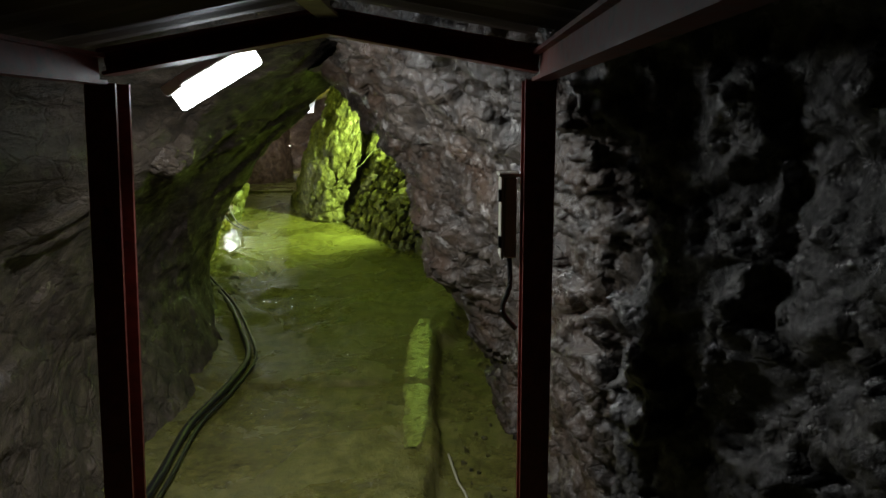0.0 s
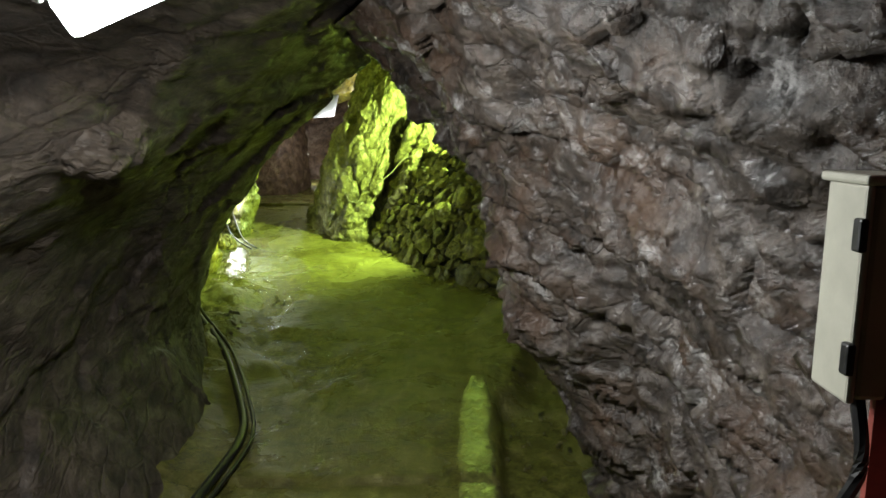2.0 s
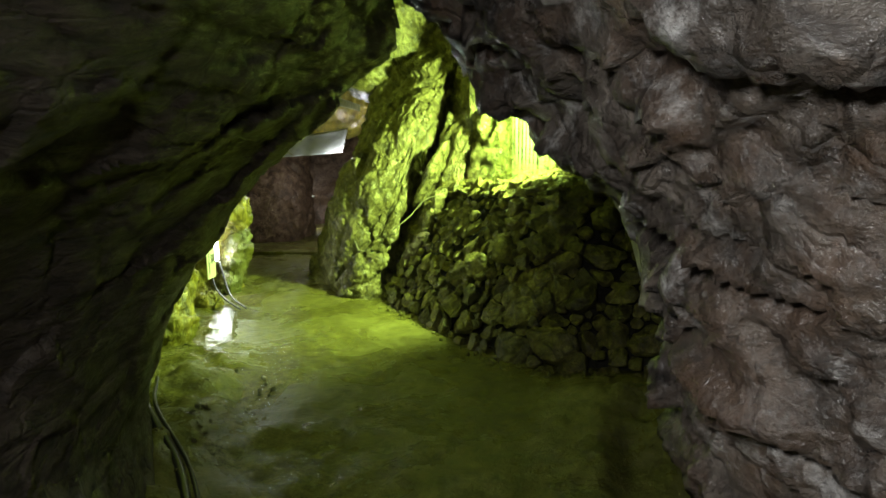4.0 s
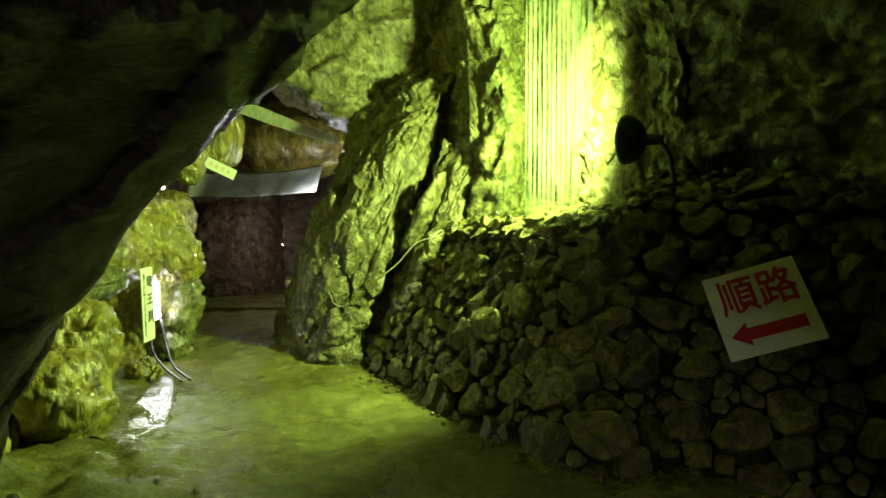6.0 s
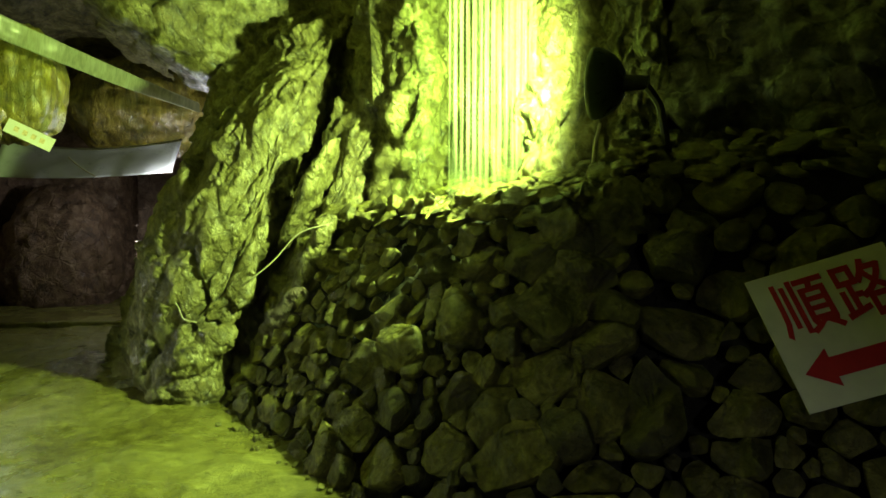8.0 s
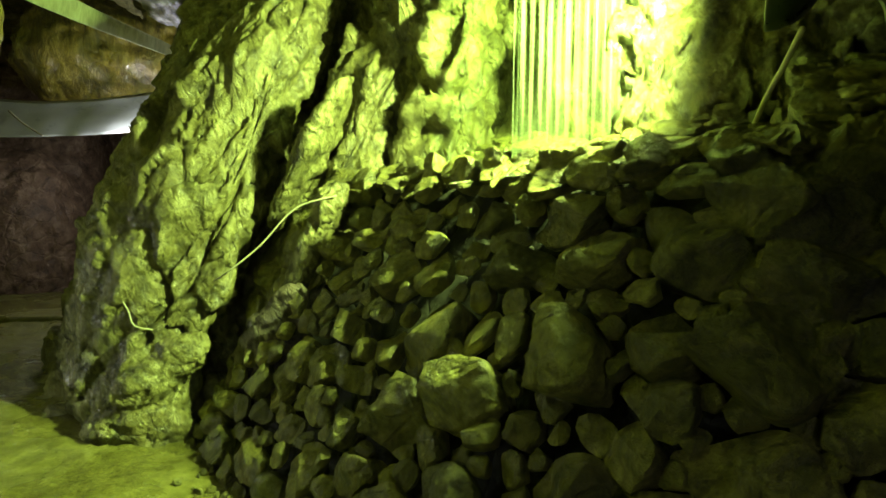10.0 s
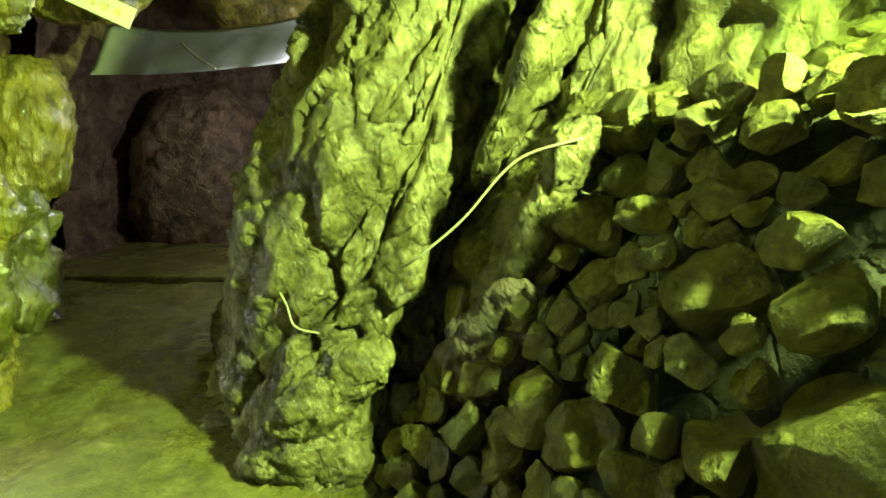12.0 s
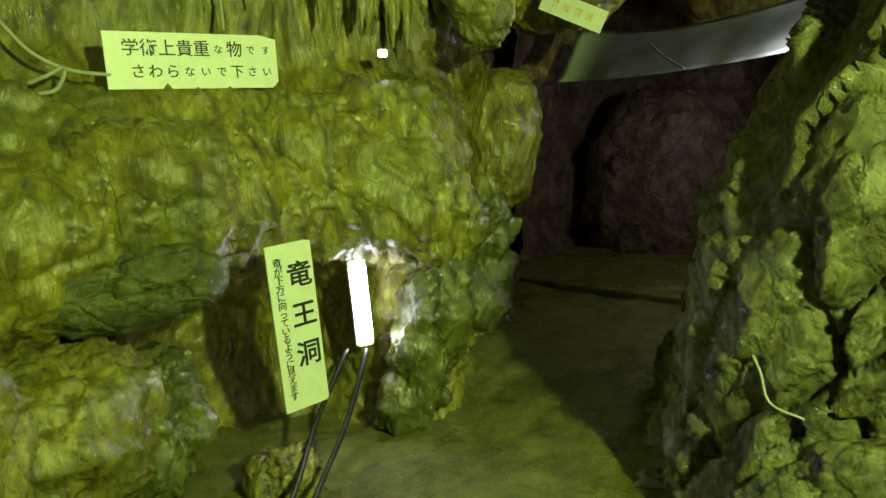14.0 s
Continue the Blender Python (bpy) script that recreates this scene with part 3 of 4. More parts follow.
# wall turned away from the floodlight, given a darker colour for that shade
rock_sheet("wall_unlit_east", [
    [(0.75, 8.3, 1.0), (0.75, 8.2, 1.8), (0.7, 8.15, 2.4), (0.5, 8.0, 3.3)],
    [(1.0, 7.7, 0.9), (1.05, 7.7, 1.8), (0.95, 7.7, 2.4), (0.7, 7.5, 3.2)],
    [(1.5, 6.9, 0.2), (1.55, 6.9, 1.4), (1.5, 6.9, 2.2), (0.9, 6.6, 3.0)],
    [(1.6, 5.8, 0.0), (1.6, 5.8, 1.2), (1.5, 5.8, 2.0), (0.8, 5.7, 2.9)],
    [(1.1, 4.8, 0.0), (1.05, 4.8, 1.2), (0.9, 4.8, 2.0), (0.4, 4.9, 2.8)],
], (-0.8, 7.0, 1.5), M_UNLIT, 130, 90, size=0.45, amp=0.12, label="rough rock wall above the rubble bank, toned down as unlit")

rock_sheet("ceiling_boulder", [
    [(-2.75, 10.9, 3.4), (-2.6, 10.8, 3.0), (-2.3, 10.9, 2.6), (-2.0, 11.1, 2.5)],
    [(-2.5, 9.9, 3.7), (-2.4, 9.8, 3.1), (-2.1, 9.75, 2.62), (-1.9, 10.3, 2.45)],
    [(-1.7, 9.5, 3.8), (-1.75, 9.6, 3.0), (-1.62, 9.75, 2.35), (-1.5, 10.3, 2.2)],
    [(-1.0, 9.5, 3.8), (-1.1, 9.7, 2.9), (-1.15, 9.85, 2.3), (-1.2, 10.3, 2.15)],
    [(-0.4, 9.6, 3.8), (-0.6, 9.8, 2.9), (-0.75, 9.9, 2.4), (-0.9, 10.4, 2.2)],
], (-1.0, 7.0, 1.5), M_PALE, 100, 80, size=0.6, amp=0.07, lean=(0, 20, 0), label="pale limestone boulder hanging from the cave roof", category="boulder")

rock_sheet("ceiling", [
    [(-3.4, 4.6, 2.4), (-2.0, 4.8, 2.7), (-0.6, 4.9, 2.35), (0.4, 4.9, 2.7), (1.8, 4.8, 2.6)],
    [(-3.4, 6.0, 2.9), (-2.0, 6.0, 3.0), (-0.6, 6.0, 2.9), (0.6, 6.0, 3.0), (1.8, 6.0, 2.8)],
    [(-3.5, 7.8, 3.1), (-2.0, 7.8, 3.4), (-0.6, 7.8, 3.4), (0.6, 7.8, 3.3), (1.8, 7.8, 3.0)],
    [(-3.6, 9.6, 3.0), (-2.0, 9.6, 3.4), (-0.6, 9.6, 3.5), (0.6, 9.6, 3.3), (1.8, 9.6, 3.0)],
    [(-4.2, 11.5, 2.7), (-2.6, 11.5, 2.9), (-1.0, 11.5, 2.9), (0.6, 11.5, 3.0), (1.8, 11.5, 3.0)],
    [(-4.4, 15.0, 2.2), (-3.0, 15.0, 2.4), (-1.5, 15.0, 2.4), (0.6, 15.0, 2.6), (1.8, 15.0, 2.8)],
], (-1.0, 8.0, 1.0), M_PALE, 110, 70, size=0.6, amp=0.1, label="rough rock roof of the cave chamber", category="ceiling")

rock_sheet("wall_back", [
    [(-3.6, 10.9, 0.2), (-3.7, 10.9, 1.0), (-3.75, 10.9, 1.7), (-3.6, 10.9, 2.8)],
    [(-3.7, 12.2, 0.2), (-3.7, 12.25, 0.9), (-3.65, 12.3, 1.45), (-3.6, 12.4, 2.6)],
    [(-3.1, 12.1, 0.2), (-3.08, 12.2, 0.9), (-3.1, 12.3, 1.45), (-3.1, 12.6, 2.6)],
    [(-2.75, 12.2, 0.2), (-2.72, 12.3, 0.9), (-2.8, 12.5, 1.45), (-2.9, 12.8, 2.6)],
    [(-2.9, 13.2, 0.2), (-2.9, 13.2, 0.9), (-2.95, 13.3, 1.5), (-2.95, 13.4, 2.5)],
    [(-3.3, 14.6, 0.2), (-3.3, 14.6, 0.9), (-3.3, 14.6, 1.5), (-3.3, 14.6, 2.5)],
], (-2.0, 11.0, 1.0), M_FAR, 80, 60, size=0.4, amp=0.07, label="rust-brown rock at the end of the passage")

rock_sheet("wall_passage_end", [
    [(-4.2, 14.4, 0.2), (-4.2, 14.4, 1.2), (-4.2, 14.4, 2.6)],
    [(-2.6, 14.5, 0.2), (-2.6, 14.5, 1.2), (-2.6, 14.4, 2.6)],
    [(-1.4, 14.2, 0.2), (-1.4, 14.2, 1.2), (-1.4, 14.1, 2.6)],
    [(-1.2, 12.6, 0.2), (-1.3, 12.6, 1.2), (-1.2, 12.6, 2.7)],
    [(-1.3, 10.8, 0.2), (-1.3, 10.8, 1.2), (-1.1, 10.8, 2.8)],
], (-2.3, 12.0, 1.0), M_FAR, 60, 40, size=0.4, amp=0.07, label="dark rock closing the far passage")

rock_sheet("wall_south", [
    [(-2.1, -2.5, -0.4), (-2.1, -2.5, 1.0), (-2.0, -2.4, 2.8)],
    [(-0.3, -2.6, -0.4), (-0.3, -2.6, 1.0), (-0.3, -2.5, 2.8)],
    [(1.6, -2.5, -0.4), (1.6, -2.5, 1.0), (1.5, -2.4, 2.8)],
], (-0.3, 0.0, 1.2), M_BROWN, 40, 30, size=0.6, amp=0.08, label="dark brown rock wall behind the shed")

rock_sheet("ceiling_passage", [
    [(-1.6, -2.6, 2.3), (-0.3, -2.6, 2.5), (1.2, -2.6, 2.3)],
    [(-1.6, 1.0, 2.2), (-0.3, 1.0, 2.35), (1.2, 1.0, 2.2)],
    [(-1.6, 3.0, 2.0), (-0.4, 3.0, 2.05), (0.8, 3.0, 2.1)],
    [(-1.6, 4.3, 2.0), (-0.6, 4.3, 2.1), (0.8, 4.3, 2.2)],
    [(-1.6, 5.2, 2.3), (-0.6, 5.2, 2.5), (0.8, 5.2, 2.6)],
], (-0.4, 2.0, 0.5), M_GREY, 80, 40, size=0.5, amp=0.05, label="low rock roof over the entrance passage", category="ceiling")


def boulder(name, at, radii, turn, mat, size, amp, relief, label, category="rock formation", rings=64, group=""):
    """A rounded lump of rock: an ellipsoid broken up by relief."""
    bm, m = bmesh.new(), pose(*at, *turn)
    inv = Euler([radians(a) for a in turn]).to_matrix()
    rows = []
    bed = Matrix.Diagonal((1, 1, 1.2))
    for i in range(rings + 1):
        a = math.pi * i / rings
        row = []
        for k in range(2 * rings):
            b = math.pi * k / rings
            d = Vector((math.sin(a) * math.cos(b), math.sin(a) * math.sin(b), math.cos(a)))
            p = Vector([math.copysign(abs(c) ** 0.85, c) * r for c, r in zip(d, radii)])
            n = Vector([c / r for c, r in zip(d, radii)]).normalized()
            w = m @ p
            row.append(bm.verts.new(w + inv @ n * relief(w, size, amp, bed)))
        rows.append(row)
    for a, b in zip(rows, rows[1:]):
        for k in range(2 * rings):
            bm.faces.new((a[k], b[k], b[(k + 1) % (2 * rings)], a[(k + 1) % (2 * rings)]))
    bmesh.ops.remove_doubles(bm, verts=rows[0] + rows[-1], dist=0.02)
    return tagged(part(name, bm, mat, None, "", True), label, category, group)


T = 60
boulder("flowstone_lobe", (-3.1, 8.2, 1.2), (0.44, 0.28, 0.22), (0, 4, T), M_FLOW, 0.3, 0.07, flow, "glistening yellow flowstone dome below the notice")
boulder("flowstone_lobe", (-2.96, 8.10, 0.93), (0.27, 0.15, 0.13), (0, -8, T), M_SLATE, 0.3, 0.035, crag, "dark green flat-faced flowstone block")
boulder("flowstone_lobe", (-2.86, 8.92, 1.16), (0.46, 0.26, 0.25), (0, 38, T), M_FLOW, 0.3, 0.07, flow, "shell-shaped yellow flowstone bulge over the niche")
boulder("flowstone_fin", (-3.2, 10.05, 1.3), (0.22, 0.26, 0.37), (0, 6, T), M_FLOW, 0.2, 0.04, flow, "thin pale flowstone fin beside the passage")
boulder("flowstone_lobe", (-3.0, 7.86, 0.55), (0.28, 0.26, 0.24), (0, 0, T), M_FLOW, 0.25, 0.06, crag, "rounded wet boulder at the foot of the flowstone")
boulder("flowstone_lobe", (-3.0, 8.14, 0.50), (0.13, 0.15, 0.22), (0, 10, T), M_MOSS, 0.22, 0.06, crag, "upright brown-green rock beside the niche")
boulder("flowstone_lobe", (-2.72, 8.40, 0.33), (0.11, 0.1, 0.1), (0, 0, T), M_FLOW, 0.2, 0.04, crag, "small yellow-green rock at the path edge")
boulder("flowstone_lobe", (-2.70, 9.0, 0.60), (0.12, 0.14, 0.34), (0, 14, T), M_MOSS, 0.2, 0.06, crag, "craggy rock pillar beside the lit niche")
boulder("flowstone_lobe", (-3.2, 9.85, 0.7), (0.2, 0.2, 0.42), (0, 0, 70), M_MOSS, 0.25, 0.08, crag, "craggy green rock at the passage corner")
boulder("flowstone_block", (-2.79, 9.47, 1.84), (0.13, 0.14, 0.19), (0, 0, 30), M_FLOW, 0.25, 0.05, crag, "yellow-green hanging block above the flowstone fin")
boulder("flowstone_block", (-2.95, 10.25, 2.25), (0.4, 0.25, 0.45), (0, 0, 0), M_FLOW, 0.4, 0.06, flow, "hanging flowstone block with a rounded foot")
boulder("flowstone_block", (-3.25, 9.6, 2.2), (0.35, 0.35, 0.6), (0, 0, 20), M_FLOW, 0.4, 0.08, flow, "fluted flowstone hanging from the cave roof")
boulder("hanging_rock", (-2.3, 11.7, 2.35), (0.75, 0.5, 0.45), (0, 0, 0), M_FLOW, 0.5, 0.07, crag, "yellow-brown rock bulge under the passage roof")
boulder("passage_rock", (-3.22, 11.95, 0.92), (0.52, 0.45, 0.72), (0, 0, 0), M_FAR, 0.4, 0.06, crag, "squat rust-brown rock in the passage")
boulder("rock_slab", (-0.80, 8.88, 1.42), (0.05, 0.13, 0.36), (8, 30, -20), M_PALE, 0.2, 0.03, crag, "thin upright limestone blade leaning over the cleft", "rock outcrop")
boulder("rock_slab", (-0.78, 8.72, 1.06), (0.06, 0.09, 0.27), (8, 24, -20), M_PALE, 0.2, 0.035, crag, "narrow yellow-lit limestone blade beside the rubble", "rock outcrop")
# brown instead of pale limestone, so the slab's shade is put into its colour
boulder("rock_slab", (-0.97, 8.74, 0.56), (0.14, 0.06, 0.4), (8, 30, -28), M_BROWN, 0.3, 0.04, crag, "leaning rock slab at the foot of the rubble, coloured dark as shaded", "rock outcrop")
boulder("base_rock", (-1.68, 9.06, 0.48), (0.13, 0.15, 0.21), (0, 15, 20), M_PALE, 0.22, 0.05, crag, "jagged low rock at the outcrop foot", "rock outcrop")
boulder("base_rock", (-1.47, 8.82, 0.33), (0.19, 0.12, 0.15), (0, -25, 10), M_PALE, 0.22, 0.05, crag, "jagged low rock at the outcrop foot", "rock outcrop")
boulder("base_rock", (-1.38, 8.78, 0.56), (0.22, 0.08, 0.08), (0, -35, 10), M_PALE, 0.2, 0.035, crag, "slanting slab of pale rock on the outcrop", "rock outcrop")
boulder("rock_lump", (-1.27, 3.12, 1.5), (0.15, 0.3, 0.1), (10, 35, 8), M_BROWN, 0.3, 0.05, crag, "brown rock lump jutting from the overhanging wall")
boulder("side_rock", (-2.55, 7.05, 0.42), (0.2, 0.25, 0.26), (0, 0, 10), M_FLOW, 0.3, 0.06, crag, "low yellow-green rock at the path edge")
boulder("side_rock", (-2.75, 7.45, 0.62), (0.25, 0.25, 0.3), (0, 0, 40), M_FLOW, 0.3, 0.07, crag, "yellow-green rock against the flowstone wall")


def stalactites():
    rnd = random.Random(3)
    for x, y, z, n in ((-2.92, 8.95, 1.85, 12), (-3.12, 8.72, 1.9, 7), (-3.0, 9.5, 1.95, 7), (-2.95, 9.15, 1.8, 8)):
        for _ in range(n):
            px, py = x + rnd.uniform(-0.1, 0.06), y + rnd.uniform(-0.14, 0.14)
            length = rnd.uniform(0.08, 0.2)
            bm, rows = bmesh.new(), []
            for i in range(9):
                f = i / 8
                r = 0.022 * (1 - f) ** 0.7 * (1 + 0.25 * math.sin(f * 17 + px * 40)) + 0.003
                rows.append([bm.verts.new((r * math.cos(a), r * math.sin(a), -f * length)) for a in (k * math.pi / 4 for k in range(8))])
            for a, b in zip(rows, rows[1:]):
                for k in range(8):
                    bm.faces.new((a[k], b[k], b[(k + 1) % 8], a[(k + 1) % 8]))
            bm.faces.new(rows[-1][::-1]), bm.faces.new(rows[0])
            ob = part("stalactite", bm, M_FLOW, None, "", True)
            ob.matrix_world = pose(px, py, z + 0.05)
            tagged(ob, "small wet yellow stalactite hanging from the flowstone", "stalactite", "stalactites under the flowstone")


stalactites()


# ---- entrance shed of red steel ----
def h_beam_bm(a, b, w, h, web=0.008, flange=0.01, up=(0, 0, 1)):
    """An H section from a to b."""
    a, b = Vector(a), Vector(b)
    z = (b - a).normalized()
    x = Vector(up).cross(z).normalized()
    y = z.cross(x)
    bm = bmesh.new()
    m = Matrix.Translation((a + b) / 2) @ Matrix((x, y, z)).transposed().to_4x4()
    n = (b - a).length
    i, o = h / 2 - flange / 2, h / 2 + flange / 2
    half = [(-w / 2, -o), (w / 2, -o), (w / 2, -i), (web / 2, -i), (web / 2, i), (w / 2, i), (w / 2, o)]
    outline = half + [(-px, py) for px, py in half[:0:-1]][0:6]
    ends = [[bm.verts.new(m @ Vector((px, py, s * n / 2))) for px, py in outline] for s in (-1, 1)]
    bm.faces.new(ends[0][::-1]), bm.faces.new(ends[1])
    for k in range(len(outline)):
        j = (k + 1) % len(outline)
        bm.faces.new((ends[0][k], ends[0][j], ends[1][j], ends[1][k]))
    bmesh.ops.recalc_face_normals(bm, faces=bm.faces[:])
    return bm


shed = anchor("steel_shed", -0.3, 1.95, 0.0)
SHED = Matrix.Translation((0.3, -1.95, 0.0))


def shed_part(name, bm, mat, label=""):
    bm.transform(SHED)
    return part(name, bm, mat, shed, label)


for x in (-0.93, 0.27):
    for y in (1.98, -1.6):
        foot = x - 0.09 if x < 0 else x
        shed_part("post", h_beam_bm((foot, y, floor_height(foot, y) - 0.02), (x, y, 1.70), 0.085, 0.085, up=(0, 1, 0)), M_RED)
    shed_part("eave_beam", h_beam_bm((x, -1.7, 1.745), (x, 1.93, 1.735), 0.05, 0.07), M_RED)
for y in (1.98, -1.6):
    for x in (-0.93, 0.27):
        shed_part("rafter", h_beam_bm((x, y, 1.755), (-0.31, y, 1.86), 0.07, 0.06), M_RED)
# pale yellow instead of red: the light on the purlin is in its colour
shed_part("ridge_beam", h_beam_bm((-0.31, -1.7, 1.90), (-0.31, 2.0, 1.90), 0.06, 0.05), M_TWIG_LITBEAM, "ridge purlin coloured pale as if lit")


def roof_bm(x0, z0, x1, z1):
    bm, n, rows = bmesh.new(), 130, []
    for k in range(n + 1):
        y = -1.8 + 3.85 * k / n
        w = 0.009 * math.sin(k * 1.15)
        rows.append([bm.verts.new((x, y, z + w + t)) for t in (0, 0.004) for x, z in ((x0, z0), (x1, z1))])
    for a, b in zip(rows, rows[1:]):
        bm.faces.new((a[0], a[1], b[1], b[0])), bm.faces.new((a[2], b[2], b[3], a[3]))
    return bm


shed_part("roof_sheet", roof_bm(-1.1, 1.80, -0.30, 1.945), M_SHEETROOF, "dark corrugated roof sheet")
shed_part("roof_sheet", roof_bm(0.46, 1.80, -0.31, 1.945), M_SHEETROOF, "dark corrugated roof sheet")
tagged(shed, "low red-painted steel shed frame with a corrugated roof", "shed")

# ---- control box on the post ----
cb = anchor("control_box", 0.195, 2.0, 1.195)
part("body", box_bm(0.036, 0.07, 0.235, (0, 0.01, 0.118), 0.006), M_BOX, cb)
part("door", box_bm(0.01, 0.078, 0.24, (-0.024, 0.01, 0.118), 0.004), M_BOX, cb)
part("rain_hood", box_bm(0.062, 0.095, 0.011, (-0.004, 0.01, 0.243), 0.004), M_BOX, cb)
for z in (0.05, 0.185):
    part("latch", box_bm(0.01, 0.016, 0.036, (-0.031, -0.027, z), 0.003), M_STEEL, cb, "black metal latch")
part("cable", cord_bm([(0, 0.0, 0.0), (0.0, -0.02, -0.08), (-0.02, -0.01, -0.16), (0.02, 0.0, -0.22)], 0.008, 24), M_BLACK, cb, "short black cable below")
tagged(cb, "cream metal control box fixed beside the red post", "electrical box")


# ---- tube lamps ----
def tube_lamp(name, m, length, label, width, cover, glow=M_TUBE):
    base = new(name)
    base.matrix_world = m
    part("housing", box_bm(length, width, 0.03, (0, 0, 0.035), 0.006), M_WHITE, base)
    part("diffuser", box_bm(length - 0.03, width - 0.01, cover, (0, 0, 0.018 - cover / 2), 0.012), glow, base, "glowing white diffuser")
    for x in (-1, 1):
        part("end_cap", box_bm(0.012, width * 0.8, 0.03, (x * (length / 2 - 0.005), 0, 0.028), 0.004), M_WHITE, base)
    return tagged(base, label, "lamp")


ALONG = Vector((0.58, 0.66, 0.47)).normalized()
RISE = Vector((-0.5, -0.15, 1.0))
RISE = (RISE - ALONG * RISE.dot(ALONG)).normalized()
tube_lamp("tube_lamp", Matrix.Translation((-0.76, 2.39, 1.75)) @ Matrix((ALONG, RISE.cross(ALONG), RISE)).transposed().to_4x4(), 0.32, "lit white fluorescent lamp fixed under the rock", 0.15, 0.07, M_HALL)
tube_lamp("tube_lamp", look((-2.80, 8.80, 0.77), (-2.1, 8.4, 0.76)) @ pose(0, 0, 0, 0, 0, 86), 0.31, "lit white fluorescent lamp in a rock niche", 0.065, 0.025)
# out of view behind the outcrop, assumed from the sheet's bright right end
tube_lamp("tube_lamp", look((-1.70, 10.98, 1.72), (-2.6, 10.9, 1.75)), 0.12, "small unseen lamp assumed beside the plastic sheet", 0.1, 0.02)
far_lamp = tube_lamp("tube_lamp", pose(-2.95, 13.35, 1.06), 0.12, "small distant lit lamp in the passage", 0.1, 0.02)

# ---- hose along the wall ----
hose_line = [(-1.24, 2.0, 0.02), (-1.28, 2.8, 0.02), (-1.34, 3.4, 0.02), (-1.3, 3.85, 0.03), (-1.28, 4.3, 0.06), (-1.42, 4.72, 0.09), (-1.7, 5.3, 0.17), (-2.0, 5.65, 0.32), (-2.15, 6.0, 0.36)]
hose = part("hose", cord_bm(hose_line, 0.021, 90, 10), M_BLACK, None, "", True)
tagged(hose, "thick black rubber hose lying along the rock wall", "hose")
cable = part("cable", cord_bm([(x + 0.05, y, z - 0.006) for x, y, z in hose_line], 0.01, 90, 8), M_BLACK, None, "", True)
tagged(cable, "thin black cable running beside the hose", "cable")


# ---- signs ----
def text_bm(body, size, line=1.0, bold=0.008):
    """Flat letters, slightly raised, centred on the origin."""
    cu = bpy.data.curves.new("letters", "FONT")
    cu.body, cu.size, cu.extrude, cu.space_line, cu.resolution_u = body, size, 0.0008, line, 2
    cu.offset = size * bold
    cu.align_x, cu.align_y = "CENTER", "CENTER"
    ob = new("letters", cu)
    me = bpy.data.meshes.new_from_object(ob.evaluated_get(bpy.context.evaluated_depsgraph_get()))
    bpy.data.objects.remove(ob)
    bpy.data.curves.remove(cu)
    bm = bmesh.new()
    bm.from_mesh(me)
    bpy.data.meshes.remove(me)
    return bm


def letters(parent, body, size, x, y, mat, line=1.0, sx=1.0, sy=1.0, bold=0.008):
    bm = text_bm(body, size, line, bold)
    bm.transform(Matrix.Translation((x, y, 0.005)) @ Matrix.Diagonal((sx, sy, 1, 1)))
    return part("lettering", bm, mat, parent)


def board_bm(w, h, thick=0.006, notch=0.0):
    """A board with slightly uneven corners."""
    pts = [(-w / 2, -h / 2), (w / 2 - notch, -h / 2), (w / 2, -h / 2 + notch), (w / 2, h / 2 - notch * 0.6), (w / 2 - notch * 2.5, h / 2), (-w / 2, h / 2)]
    if not notch:
        pts = [(-w / 2, -h / 2), (w / 2, -h / 2), (w / 2, h / 2), (-w / 2, h / 2)]
    bm = bmesh.new()
    a = [bm.verts.new((x, y, 0.004)) for x, y in pts]
    b = [bm.verts.new((x, y, 0.004 - thick)) for x, y in pts]
    bm.faces.new(a), bm.faces.new(b[::-1])
    for k in range(len(pts)):
        bm.faces.new((a[k], b[k], b[(k + 1) % len(pts)], a[(k + 1) % len(pts)]))
    return bm


def face_pose(at, right, up):
    r = Vector(right).normalized()
    n = r.cross(Vector(up)).normalized()
    u = n.cross(r)
    return Matrix.Translation(at) @ Matrix((r, u, n)).transposed().to_4x4()


sign = new("direction_sign")
sign.matrix_world = face_pose((0.715, 6.60, 0.958), (0.36, -0.105, 0.123), (-0.04, 0.23, 0.336))
part("board", board_bm(0.39, 0.40), M_WHITE, sign)
for k, c in enumerate("順路"):
    letters(sign, c, 0.165, -0.075 + 0.165 * k, 0.07, M_REDINK, sx=0.98, sy=1.12, bold=0.013)
arrow = bmesh.new()
outline = [arrow.verts.new((x, y, 0.0055)) for x, y in ((-0.16, -0.1), (-0.085, -0.045), (-0.085, -0.072), (0.15, -0.072), (0.15, -0.128), (-0.085, -0.128), (-0.085, -0.155))]
arrow.faces.new(outline[::-1])
part("arrow", arrow, M_REDINK, sign, "red arrow")
tagged(sign, "white square board with red writing and a red arrow", "sign")

notice = new("notice_board")
notice.matrix_world = face_pose((-3.07, 8.405, 1.58), (0.200, 0.979, 0.034), (0, 0, 1))
part("board", board_bm(0.525, 0.165, 0.006, 0.02), M_WHITE, notice)
for k, c in enumerate("学術上貴重な物です"):
    letters(notice, c, 0.052 if k in (0, 1, 2, 3, 4, 6) else 0.03, -0.19 + 0.052 * k, 0.034, M_BLACKINK)
for k, c in enumerate("さわらないで下さい"):
    letters(notice, c, 0.044 if k in (0, 1, 2, 6) else 0.033, -0.175 + 0.05 * k, -0.034, M_BLACKINK)
